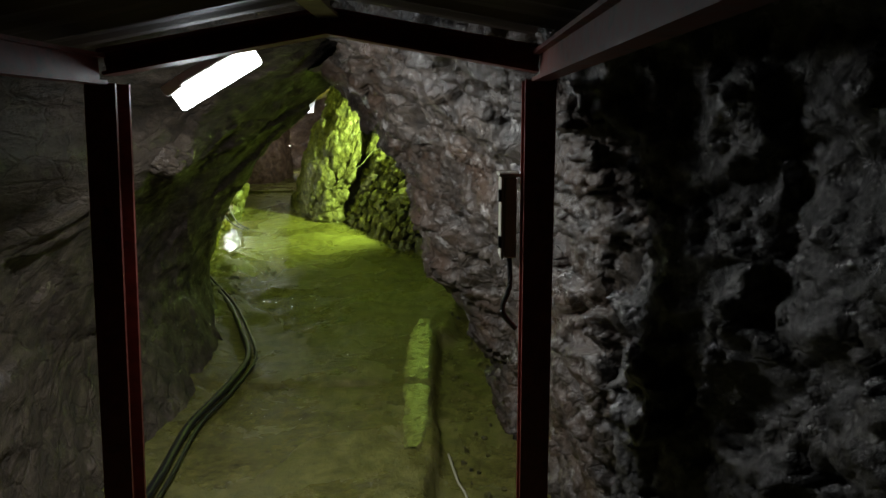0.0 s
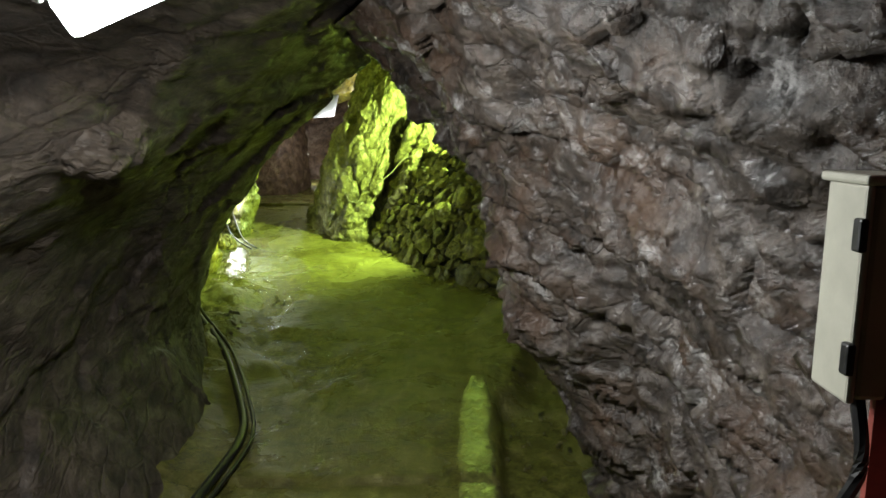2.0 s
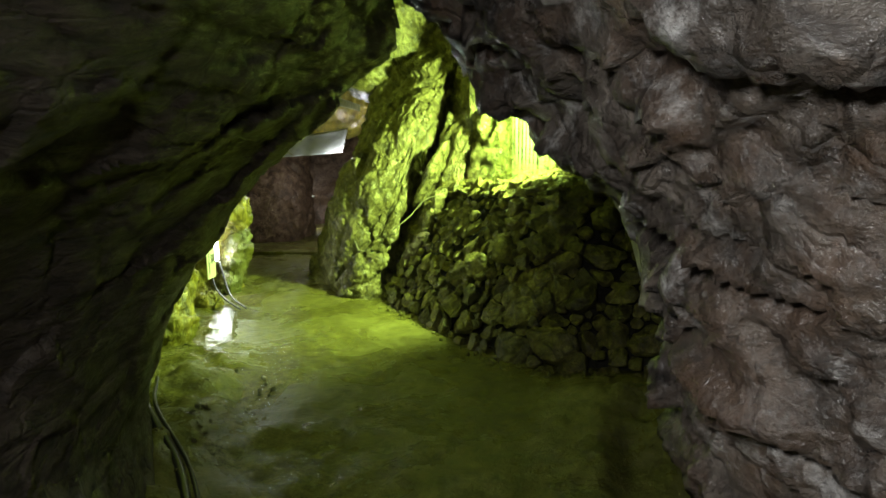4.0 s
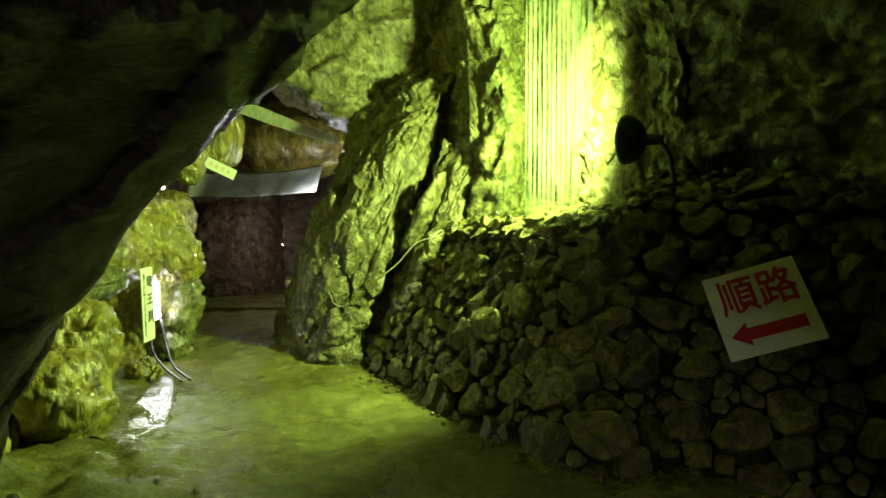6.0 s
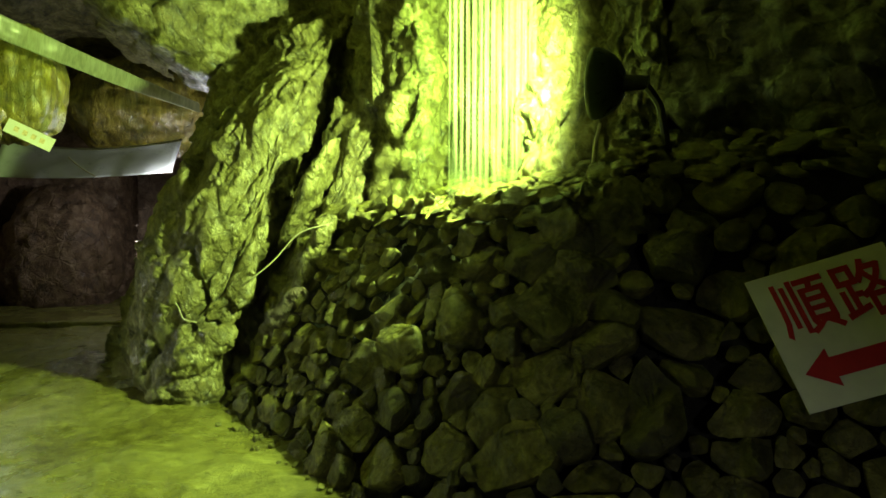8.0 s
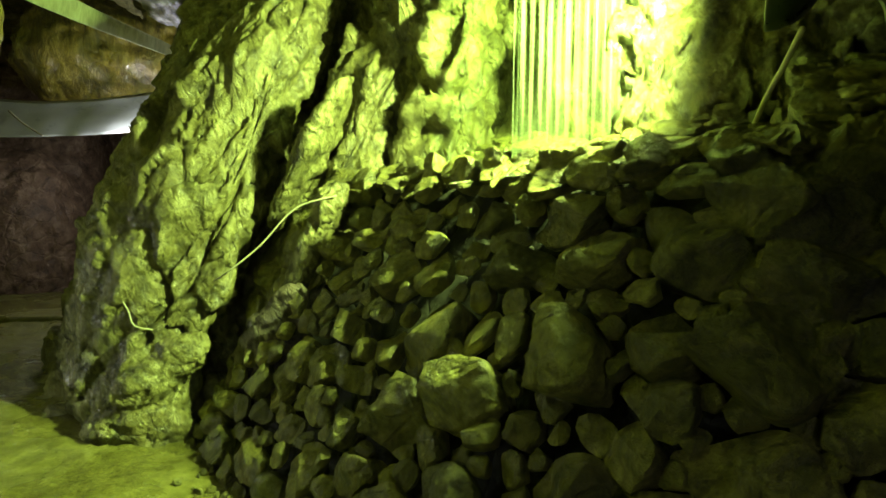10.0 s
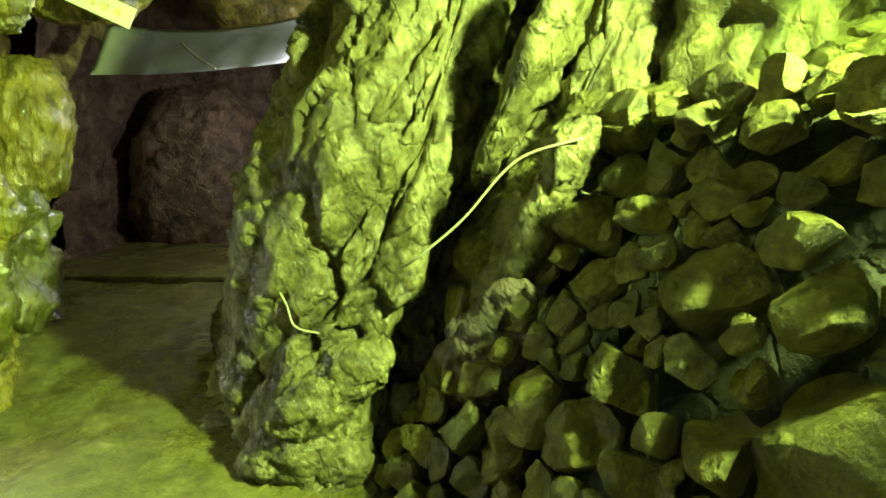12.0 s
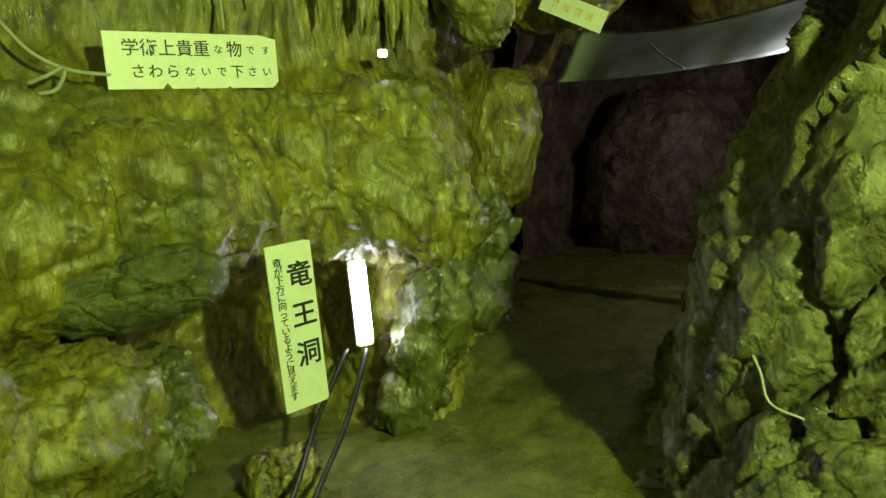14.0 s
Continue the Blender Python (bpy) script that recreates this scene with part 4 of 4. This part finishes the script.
tagged(notice, "white handwritten notice board standing on the flowstone", "sign")

name_board = new("name_board")
name_board.matrix_world = face_pose((-2.735, 8.485, 0.77), (0.12, 0.99, 0.08), (0.0, -0.05, 1))
part("board", board_bm(0.15, 0.52, 0.006, 0.008), M_WHITE, name_board)
for k, c in enumerate("竜王洞"):
    letters(name_board, c, 0.085, 0.026, 0.155 - 0.125 * k, M_BLACKINK, bold=0.016)
for k, c in enumerate("竜が下方に向っているように見えます"):
    letters(name_board, c, 0.03, -0.042, 0.205 - 0.0262 * k, M_BLACKINK)
tagged(name_board, "white upright name board with brushed black characters", "sign")

tag = new("small_sign")
tag.matrix_world = face_pose((-2.70, 9.98, 1.86), (0.32, 0.1, -0.16), (0.1, 0, 1))
part("board", board_bm(0.30, 0.095), M_WHITE, tag)
for k in range(4):
    part("lettering", box_bm(0.03, 0.034, 0.001, (-0.085 + k * 0.055, 0, 0.0045), 0), M_FADEDINK, tag)
tagged(tag, "small white sign hanging under the flowstone block", "sign")

# ---- floodlight ----
flood = new("floodlight")
flood.matrix_world = look(SPOT_AT, SPOT_AT + SPOT_WAY)


def dome_bm(r, depth, thick=0.004):
    """A bowl that opens towards -z."""
    bm, rows = bmesh.new(), []
    line = [(r * math.sin(a), depth * math.cos(a) - depth) for a in (math.pi / 2 * k / 12 for k in range(13))]
    line += [(max(x - thick, 0.001), z - thick * 0.6) for x, z in line[::-1]]
    for x, z in line:
        rows.append([bm.verts.new((x * math.cos(b), x * math.sin(b), z + depth)) for b in (2 * math.pi * k / 32 for k in range(32))])
    for a, b in zip(rows, rows[1:]):
        for k in range(32):
            bm.faces.new((a[k], b[k], b[(k + 1) % 32], a[(k + 1) % 32]))
    return bm


bowl = dome_bm(0.145, 0.13)
bowl.transform(Matrix.Translation((0, 0, -0.06)))
part("reflector", bowl, M_LAMPGREEN, flood, "dark green enamel reflector bowl", True)
bulb = bmesh.new()
bmesh.ops.create_uvsphere(bulb, u_segments=16, v_segments=10, radius=0.045)
part("bulb", bulb, M_FLOOD, flood, "glowing lamp bulb", True)
part("socket", rod_bm((0, 0, 0.05), (0, 0, 0.16), 0.035, 16, 0.028), M_STEEL, flood, "black lamp socket")
part("bracket", cord_bm([(0, 0, 0.14), (0.0, -0.08, 0.2), (0.0, -0.14, 0.22), (0.02, -0.24, 0.24)], 0.016, 24), M_STEEL, flood, "bent black bracket")
tagged(flood, "lit floodlight with dark bowl reflector above the rubble", "floodlight")


# ---- ribbed plastic curtain ----
def ribbed_bm(width, height, ribs):
    bm, rows, n = bmesh.new(), [], ribs * 8
    for k in range(n + 1):
        x = width * k / n
        y = 0.012 * math.sin(2 * math.pi * k / 8)
        rows.append([bm.verts.new((x, y + 0.01 * math.sin(z * 3), z)) for z in (height * j / 6 for j in range(7))])
    for a, b in zip(rows, rows[1:]):
        for j in range(6):
            bm.faces.new((a[j], b[j], b[j + 1], a[j + 1]))
    return bm


curtain = part("plastic_curtain", ribbed_bm(0.44, 1.9, 14), M_CLEAR, None, "", True)
curtain.modifiers.new("thickness", "SOLIDIFY").thickness = 0.002
curtain.matrix_world = pose(-0.10, 8.33, 1.38, 0, 0, -6)
tagged(curtain, "clear ribbed plastic sheet hanging before the lit rock", "curtain")


# ---- drip sheet, gutter strip, cords ----
def sheet_bm(a, b, c, d, sag, nu=30, nv=12):
    a, b, c, d = (Vector(p) for p in (a, b, c, d))
    bm = bmesh.new()
    g = []
    for i in range(nu + 1):
        u = i / nu
        row = []
        for j in range(nv + 1):
            v = j / nv
            p = (a.lerp(b, u)).lerp(d.lerp(c, u), v)
            p = p - Vector((0, 0, sag * math.sin(math.pi * u) * (0.4 + 0.6 * v)))
            p = p + Vector((0, 1, 0.3)) * 0.02 * noise.fractal(p * 4, 0.9, 2, 3)
            row.append(bm.verts.new(p))
        g.append(row)
    for r, s in zip(g, g[1:]):
        for j in range(nv):
            bm.faces.new((r[j], s[j], s[j + 1], r[j + 1]))
    return bm


tarp = part("drip_sheet", sheet_bm((-3.35, 10.85, 1.64), (-1.98, 10.85, 1.70), (-1.95, 11.1, 2.0), (-3.35, 11.1, 1.96), 0.07), M_TARP, None, "", True)
tarp.modifiers.new("thickness", "SOLIDIFY").thickness = 0.003
tagged(tarp, "grey plastic sheet sagging across the passage roof", "plastic sheet")
strip = part("drip_strip", sheet_bm((-3.0, 9.5, 2.68), (-1.74, 10.72, 2.24), (-1.74, 10.75, 2.17), (-3.0, 9.55, 2.52), 0.03), M_MILK, None, "", True)
strip.modifiers.new("thickness", "SOLIDIFY").thickness = 0.004
tagged(strip, "milky plastic strip stretched under the cave roof", "plastic strip")


def cord(name, line, r, mat, label, steps=40):
    return tagged(part(name, cord_bm(line, r, steps, 8), mat, None, "", True), label, "cord")


cord("cord", [(-0.70, 8.58, 1.25), (-0.85, 8.6, 1.2), (-0.98, 8.62, 1.06), (-1.1, 8.64, 0.96), (-1.16, 8.72, 0.92)], 0.0035, M_ROPE, "thin pale cord draped over the outcrop")
cord("cord", [(-1.55, 8.86, 0.86), (-1.5, 8.82, 0.8), (-1.47, 8.8, 0.74), (-1.4, 8.8, 0.72)], 0.003, M_ROPE, "short pale cord end on the outcrop")
cord("cord", [(-3.2, 7.9, 1.68), (-3.15, 7.97, 1.58), (-3.14, 8.06, 1.54), (-3.12, 8.16, 1.53)], 0.006, M_ROPE, "pale cord tied to the notice board")
cord("cord", [(-3.15, 7.95, 1.5), (-3.12, 7.99, 1.52), (-3.13, 8.04, 1.545), (-3.1, 8.0, 1.48), (-3.15, 7.93, 1.47)], 0.006, M_ROPE, "knotted pale cord on the flowstone")
cord("cord", [(-3.06, 8.5, 1.68), (-3.1, 8.52, 1.77), (-3.12, 8.52, 1.86), (-3.15, 8.55, 1.95)], 0.005, M_ROPE, "pale cord rising from the notice board")
cord("cord", [(-2.75, 10.8, 1.8), (-2.65, 10.75, 1.72), (-2.52, 10.72, 1.64)], 0.006, M_ROPE, "pale cord hanging over the plastic sheet")
cord("cable", [(-2.3, 8.1, 0.32), (-2.5, 8.35, 0.36), (-2.64, 8.58, 0.46), (-2.76, 8.78, 0.62)], 0.009, M_BLACK, "black cable leading to the niche lamp")
cord("cable", [(-2.34, 8.06, 0.32), (-2.56, 8.32, 0.36), (-2.72, 8.52, 0.45), (-2.82, 8.74, 0.62)], 0.009, M_BLACK, "black cable leading to the niche lamp")
cord("twig", [(0.42, 7.75, 1.42), (0.38, 7.62, 1.5), (0.34, 7.5, 1.55), (0.33, 7.42, 1.62)], 0.007, M_TWIG_LITBEAM, "thin pale stick among the rubble stones")

cord("cable", [(0.02, 3.3, -0.1), (0.06, 3.0, -0.08), (0.1, 2.85, -0.09), (0.06, 2.6, -0.09), (0.12, 2.4, -0.1)], 0.006, M_ROPE, "thin pale cable end in the ditch")
bead = tube_lamp("small_lamp", look((-2.80, 8.94, 1.615), (-1.5, 7.7, 1.4)), 0.035, "tiny lit white lamp among the stalactites", 0.03, 0.02)

# ---- concrete step at the end of the path ----
step = part("platform", box_bm(2.6, 3.2, 0.16, (0, 0, 0), 0.012), M_FLOOR)
step.matrix_world = pose(-2.6, 12.05, 0.455)
tagged(step, "low flat concrete step across the passage", "step", kind="structure")


# ---- dry-stone rubble bank ----
FOOT = Vector((-0.635, 7.558, 0.30))


def bank_frame(u):
    """Foot of the bank u metres along it, with the way along, the way into the bank, the way up its face and out of it. The bank bends away at its south end."""
    p, a, n = FOOT.copy(), radians(-63.4), 40
    if u > 0:
        for k in range(n):
            a = radians(-63.4 + 38 * ramp01((k + 0.5) / n * u, 0.45, 1.25))
            p += Vector((math.cos(a), math.sin(a), 0)) * (u / n)
    else:
        p += Vector((math.cos(a), math.sin(a), 0)) * u
    along, into = Vector((math.cos(a), math.sin(a), 0)), Vector((-math.sin(a), math.cos(a), 0))
    up = (into * 0.56 + Vector((0, 0, 1))).normalized()
    return p, along, into, up, along.cross(up)


def clip(poly, mid, nrm):
    out = []
    for a, b in zip(poly, poly[1:] + poly[:1]):
        da, db = (a - mid).dot(nrm), (b - mid).dot(nrm)
        if da <= 0:
            out.append(a)
        if (da < 0 < db) or (db < 0 < da):
            out.append(a + (b - a) * (da / (da - db)))
    return out


def reach(seed, d):
    """How far a stone reaches from its middle in direction d."""
    _, a, b, g = seed
    x, y = d.x * math.cos(g) + d.y * math.sin(g), d.y * math.cos(g) - d.x * math.sin(g)
    return 1.0 / math.sqrt((x / a) ** 2 + (y / b) ** 2)


def stone_cells(seeds, gap, rnd):
    """Outline of each stone: its own irregular polygon, cut back where a neighbour crowds it."""
    cells = []
    for i, seed in enumerate(seeds):
        p, a, b, g = seed
        n = rnd.choice((5, 5, 6, 6, 7))
        c, start = [], rnd.uniform(0, 6)
        for k in range(n):
            w = start + 2 * math.pi * (k + rnd.uniform(-0.3, 0.3)) / n
            x, y = a * math.cos(w) * rnd.uniform(1.12, 1.5), b * math.sin(w) * rnd.uniform(1.12, 1.5)
            c.append(p + Vector((x * math.cos(g) - y * math.sin(g), x * math.sin(g) + y * math.cos(g))))
        for j, other in enumerate(seeds):
            d = other[0] - p
            if i != j and d.length < 0.6:
                way = d.normalized()
                ra, rb = reach(seed, way), reach(other, way)
                lo, hi = min(i, j), max(i, j)
                turn = 0.3 * math.sin(lo * 12.9 + hi * 78.2)
                k = d.length * ra / (ra + rb) - gap * (0.4 + 1.4 * abs(math.sin(lo * 3.7 + hi * 1.3)))
                c = clip(c, p + way * max(k, 0.02), Vector((way.x - way.y * turn, way.y + way.x * turn)))
                if len(c) < 3:
                    break
        cells.append(c)
    return cells


def stone_bm(poly, rnd, thick):
    """A broken stone: worn outline, a front of two to four flat faces, chipped edges and a pitted skin."""
    area = 0.5 * sum(p.x * q.y - q.x * p.y for p, q in zip(poly, poly[1:] + poly[:1]))
    if abs(area) < 0.0008:
        return None
    c = sum(poly, Vector((0, 0))) / len(poly)
    size = math.sqrt(abs(area) / math.pi)
    count = 30 if size > 0.06 else 18
    around = sum((q - p).length for p, q in zip(poly, poly[1:] + poly[:1]))
    ring = []
    for p, q in zip(poly, poly[1:] + poly[:1]):
        e, m = q - p, max(1, round((q - p).length / around * count))
        bow = Vector((e.y, -e.x)) * rnd.uniform(-0.03, 0.07)
        ring += [p + e * ((k + 0.18) / m) + bow * math.sin(math.pi * (k + 0.18) / m) - c for k in range(m)]
    n = len(ring)
    off = Vector((rnd.uniform(0, 90), rnd.uniform(0, 90), rnd.uniform(0, 90)))
    top = size * thick
    tilt = Vector((rnd.uniform(-0.22, 0.22), rnd.uniform(-0.12, 0.3)))
    cuts = []
    for _ in range(rnd.choice((2, 2, 3, 3))):
        w, steep = rnd.uniform(0, 2 * math.pi), rnd.uniform(0.3, 1.5)
        cuts.append((Vector((math.cos(w), math.sin(w))) * steep, size * rnd.uniform(-0.15, 0.5) * steep))
    bm = bmesh.new()
    levels = (0.9, 1.0, 0.99, 0.95, 0.86, 0.68, 0.46, 0.24) if size > 0.06 else (0.9, 1.0, 0.97, 0.88, 0.5)
    drop = (-1.0, -0.35, 0.7, 0.95, 1.0, 1.0, 1.0, 1.0) if size > 0.06 else (-1.0, -0.3, 0.7, 1.0, 1.0)

    def lift(q, f):
        z = top * f
        if f > 0:
            z = min(z, top * f + q.dot(tilt))
            z = min([z] + [top + room - q.dot(d) for d, room in cuts])
            z = max(z, -0.3 * top)
        return z

    def skin(v):
        r = v * (0.9 / size) + off
        return size * (0.06 * facets(r * 0.9) + 0.085 * facets(r * 2.6) + 0.04 * noise.fractal(r * 2.6, 0.8, 2.1, 4))

    rows = []
    for s, f in zip(levels, drop):
        row = []
        for q in ring:
            v = Vector((q.x * s, q.y * s, lift(q * s, f)))
            way = Vector((q.x, q.y, size * max(f, 0.0) * 1.6)).normalized()
            row.append(bm.verts.new(v + way * skin(v)))
        rows.append(row)
    for a, b in zip(rows, rows[1:]):
        for i in range(n):
            bm.faces.new((a[i], a[(i + 1) % n], b[(i + 1) % n], b[i]))
    v = Vector((0, 0, lift(Vector((0, 0)), 1.0)))
    mid = bm.verts.new(v + Vector((0, 0, skin(v))))
    for i in range(n):
        bm.faces.new((rows[-1][i], rows[-1][(i + 1) % n], mid))
    return bm, c


def stone_field(parent, seeds, frame_m, rnd, gap=0.0025, thick=(0.3, 0.7), relief=0.025):
    for poly in stone_cells(seeds, gap, rnd):
        if len(poly) < 3:
            continue
        made = stone_bm(poly, rnd, rnd.uniform(*thick))
        if made:
            bm, c = made
            ob = part("stone", bm, M_STONE, parent, "", True)
            ob.data.set_sharp_from_angle(angle=radians(24))
            ob.matrix_world = frame_m(c) @ pose(0, 0, rnd.uniform(-relief, relief), rnd.uniform(-14, 8), rnd.uniform(-9, 9), 0)


def scatter(rnd, u0, u1, v0, v1, small, large, fixed=()):
    """Middles, half lengths, half heights and turns of stones that fill the room round the fixed ones."""
    seeds = [(Vector((u, v)), a, b, radians(g)) for u, v, a, b, g in fixed]
    for tries in range(9000):
        p = Vector((rnd.uniform(u0, u1), rnd.uniform(v0, v1)))
        b = rnd.uniform(small, large) * (1.0 if tries < 2500 else 0.6)
        new_one = (p, b * rnd.uniform(1.0, 1.9), b, radians(rnd.uniform(-25, 25)))
        if all((p - q[0]).length > 0.9 * (reach(new_one, (p - q[0]).normalized()) + reach(q, (p - q[0]).normalized())) for q in seeds if (p - q[0]).length < 0.6):
            seeds.append(new_one)
    return seeds


# backing sheet behind the stones; its near-black colour stands in for shade in the gaps
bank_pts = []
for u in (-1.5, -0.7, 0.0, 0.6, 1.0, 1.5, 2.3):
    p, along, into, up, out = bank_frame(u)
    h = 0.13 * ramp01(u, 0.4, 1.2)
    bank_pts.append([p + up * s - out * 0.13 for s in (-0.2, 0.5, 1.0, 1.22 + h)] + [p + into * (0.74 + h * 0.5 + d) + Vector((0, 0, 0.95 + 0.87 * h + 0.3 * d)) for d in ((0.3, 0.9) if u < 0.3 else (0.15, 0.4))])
bank = rock_sheet("rubble_bank", bank_pts, (-1.2, 6.5, 1.2), M_GAPSHADE, 70, 60, size=0.3, amp=0.02, back=0.1, label="bank of piled grey-green rubble stones beside the path", category="stone wall")


def on_face(c):
    p, along, into, up, out = bank_frame(c.x)
    return Matrix.Translation(p + up * c.y) @ Matrix((along, up, out)).transposed().to_4x4()


def on_ledge(c):
    p, along, into, up, out = bank_frame(c.y)
    back = (into + Vector((0, 0, 0.3))).normalized()
    return Matrix.Translation(p + up * (1.155 + 0.13 * ramp01(c.y, 0.4, 1.2)) - back * c.x) @ Matrix((-back, along, (-back).cross(along))).transposed().to_4x4()


# u along the bank, v up its face, half length, half height, turn
LOW_COURSE = [(0.84, 0.02, 0.19, 0.11, 0), (-0.19, 0.02, 0.13, 0.11, -12), (0.22, 0.07, 0.19, 0.1, 0), (-0.82, 0.07, 0.14, 0.07, 0), (0.55, 0.08, 0.07, 0.05, 0), (1.15, 0.1, 0.16, 0.12, -10), (1.91, 0.11, 0.08, 0.07, 0), (1.38, 0.14, 0.07, 0.07, 0), (-0.49, 0.15, 0.09, 0.09, 0), (-0.04, 0.17, 0.1, 0.08, 0), (1.72, 0.18, 0.11, 0.1, 0), (1.48, 0.2, 0.1, 0.1, 0), (-0.23, 0.21, 0.08, 0.06, 0), (0.51, 0.22, 0.14, 0.08, 0), (1.13, 0.24, 0.11, 0.05, 0), (1.42, 0.27, 0.05, 0.06, 0), (0.86, 0.28, 0.18, 0.1, 30), (0.15, 0.28, 0.13, 0.08, 0), (1.91, 0.29, 0.09, 0.11, 0)]
MIDDLE_COURSE = [(1.52, 0.34, 0.09, 0.07, 0), (0.68, 0.36, 0.1, 0.11, -15), (1.03, 0.36, 0.13, 0.07, 0), (0.47, 0.4, 0.14, 0.07, 15), (-0.21, 0.41, 0.14, 0.09, 0), (1.13, 0.44, 0.1, 0.09, 0), (1.53, 0.44, 0.1, 0.07, 0), (-0.66, 0.45, 0.12, 0.06, 30), (-0.47, 0.45, 0.08, 0.05, 0), (1.28, 0.46, 0.09, 0.17, 0), (0.27, 0.49, 0.07, 0.04, 0), (0.05, 0.51, 0.13, 0.08, 0), (0.85, 0.53, 0.16, 0.08, 0), (0.31, 0.55, 0.07, 0.03, 0), (-0.36, 0.57, 0.08, 0.06, 0), (1.57, 0.58, 0.07, 0.05, 0), (-0.63, 0.59, 0.11, 0.05, 0), (0.6, 0.61, 0.09, 0.05, 0), (1.66, 0.61, 0.05, 0.07, 0)]
UPPER_COURSE = [(-0.2, 0.65, 0.13, 0.11, 15), (-0.91, 0.65, 0.09, 0.04, 0), (0.3, 0.66, 0.14, 0.09, 0), (1.11, 0.66, 0.12, 0.07, 35), (-0.46, 0.67, 0.07, 0.03, -15), (0.12, 0.68, 0.05, 0.06, 15), (0.01, 0.68, 0.04, 0.07, 0), (1.5, 0.69, 0.02, 0.1, -35), (1.38, 0.7, 0.16, 0.08, 0), (0.85, 0.73, 0.16, 0.08, 0), (-1.09, 0.73, 0.09, 0.05, 0), (1.14, 0.75, 0.12, 0.06, 0), (-0.85, 0.75, 0.11, 0.05, 0), (0.2, 0.78, 0.07, 0.03, -12), (-0.51, 0.8, 0.12, 0.06, 15), (0.36, 0.8, 0.05, 0.03, 0), (-0.29, 0.81, 0.09, 0.06, 0), (-0.16, 0.85, 0.07, 0.03, 0), (0.02, 0.87, 0.12, 0.06, 8)]
TOP_COURSE = [(0.99, 0.88, 0.14, 0.07, 0), (-1.02, 0.88, 0.14, 0.07, 0), (-0.38, 0.9, 0.11, 0.05, 0), (-0.18, 0.9, 0.07, 0.03, 0), (0.29, 0.91, 0.11, 0.08, 28), (-0.77, 0.91, 0.08, 0.04, 0), (0.59, 0.92, 0.14, 0.07, 0), (1.37, 0.96, 0.14, 0.07, -8), (-0.05, 0.96, 0.07, 0.05, 20), (1.77, 0.98, 0.12, 0.07, 0), (-0.57, 0.98, 0.09, 0.04, 45), (0.14, 1.0, 0.11, 0.05, 15), (-0.79, 1.02, 0.11, 0.05, -50), (-0.18, 1.02, 0.09, 0.05, 8), (-0.29, 1.02, 0.05, 0.04, 0), (0.0, 1.03, 0.07, 0.04, 0), (-0.39, 1.05, 0.08, 0.04, 25), (0.29, 1.06, 0.05, 0.04, 0), (1.04, 1.08, 0.19, 0.12, 35)]
CREST = [(-0.52, 1.1, 0.1, 0.04, 20), (-0.07, 1.11, 0.08, 0.03, 40), (0.16, 1.13, 0.15, 0.035, -5), (-1.01, 1.13, 0.12, 0.06, 0), (-0.22, 1.13, 0.08, 0.04, 0), (1.52, 1.18, 0.1, 0.06, 0), (-0.7, 1.18, 0.11, 0.05, -10)]
rnd = random.Random(7)
seeds = scatter(rnd, -1.35, 2.35, -0.08, 1.2, 0.035, 0.075, LOW_COURSE + MIDDLE_COURSE + UPPER_COURSE + TOP_COURSE + CREST)
stone_field(bank, seeds, on_face, rnd)
seeds = scatter(rnd, -0.7, 0.02, -1.35, 2.3, 0.03, 0.075)
stone_field(bank, seeds, on_ledge, rnd, 0.004, (0.25, 0.45))


def gravel():
    """Loose chips along the foot of the bank, the outcrop and the ditch."""
    rnd2 = random.Random(21)
    bm = bmesh.new()
    for _ in range(260):
        kind = rnd2.random()
        if kind < 0.5:
            p, along, into, up, out = bank_frame(rnd2.uniform(-1.2, 1.6))
            x, y = (p - into * abs(rnd2.gauss(0.05, 0.07))).xy
        elif kind < 0.75:
            x, y = rnd2.uniform(-0.02, 0.3), rnd2.uniform(2.2, 5.2)
        else:
            x, y = rnd2.uniform(-2.0, -1.5), rnd2.uniform(4.3, 6.5)
        r = rnd2.uniform(0.006, 0.022)
        m = Matrix.Translation((x, y, floor_height(x, y) + r * 0.4)) @ Euler([rnd2.uniform(0, 6) for _ in range(3)]).to_matrix().to_4x4() @ Matrix.Diagonal((1, rnd2.uniform(0.6, 1), rnd2.uniform(0.4, 0.8), 1))
        made = bmesh.ops.create_icosphere(bm, subdivisions=1, radius=r, matrix=m)
        for v in made["verts"]:
            v.co += noise.noise_vector(v.co * 60) * r * 0.3
    ob = part("gravel", bm, M_STONE)
    tagged(ob, "loose stone chips along the edges of the path", "gravel", kind="stuff")


gravel()
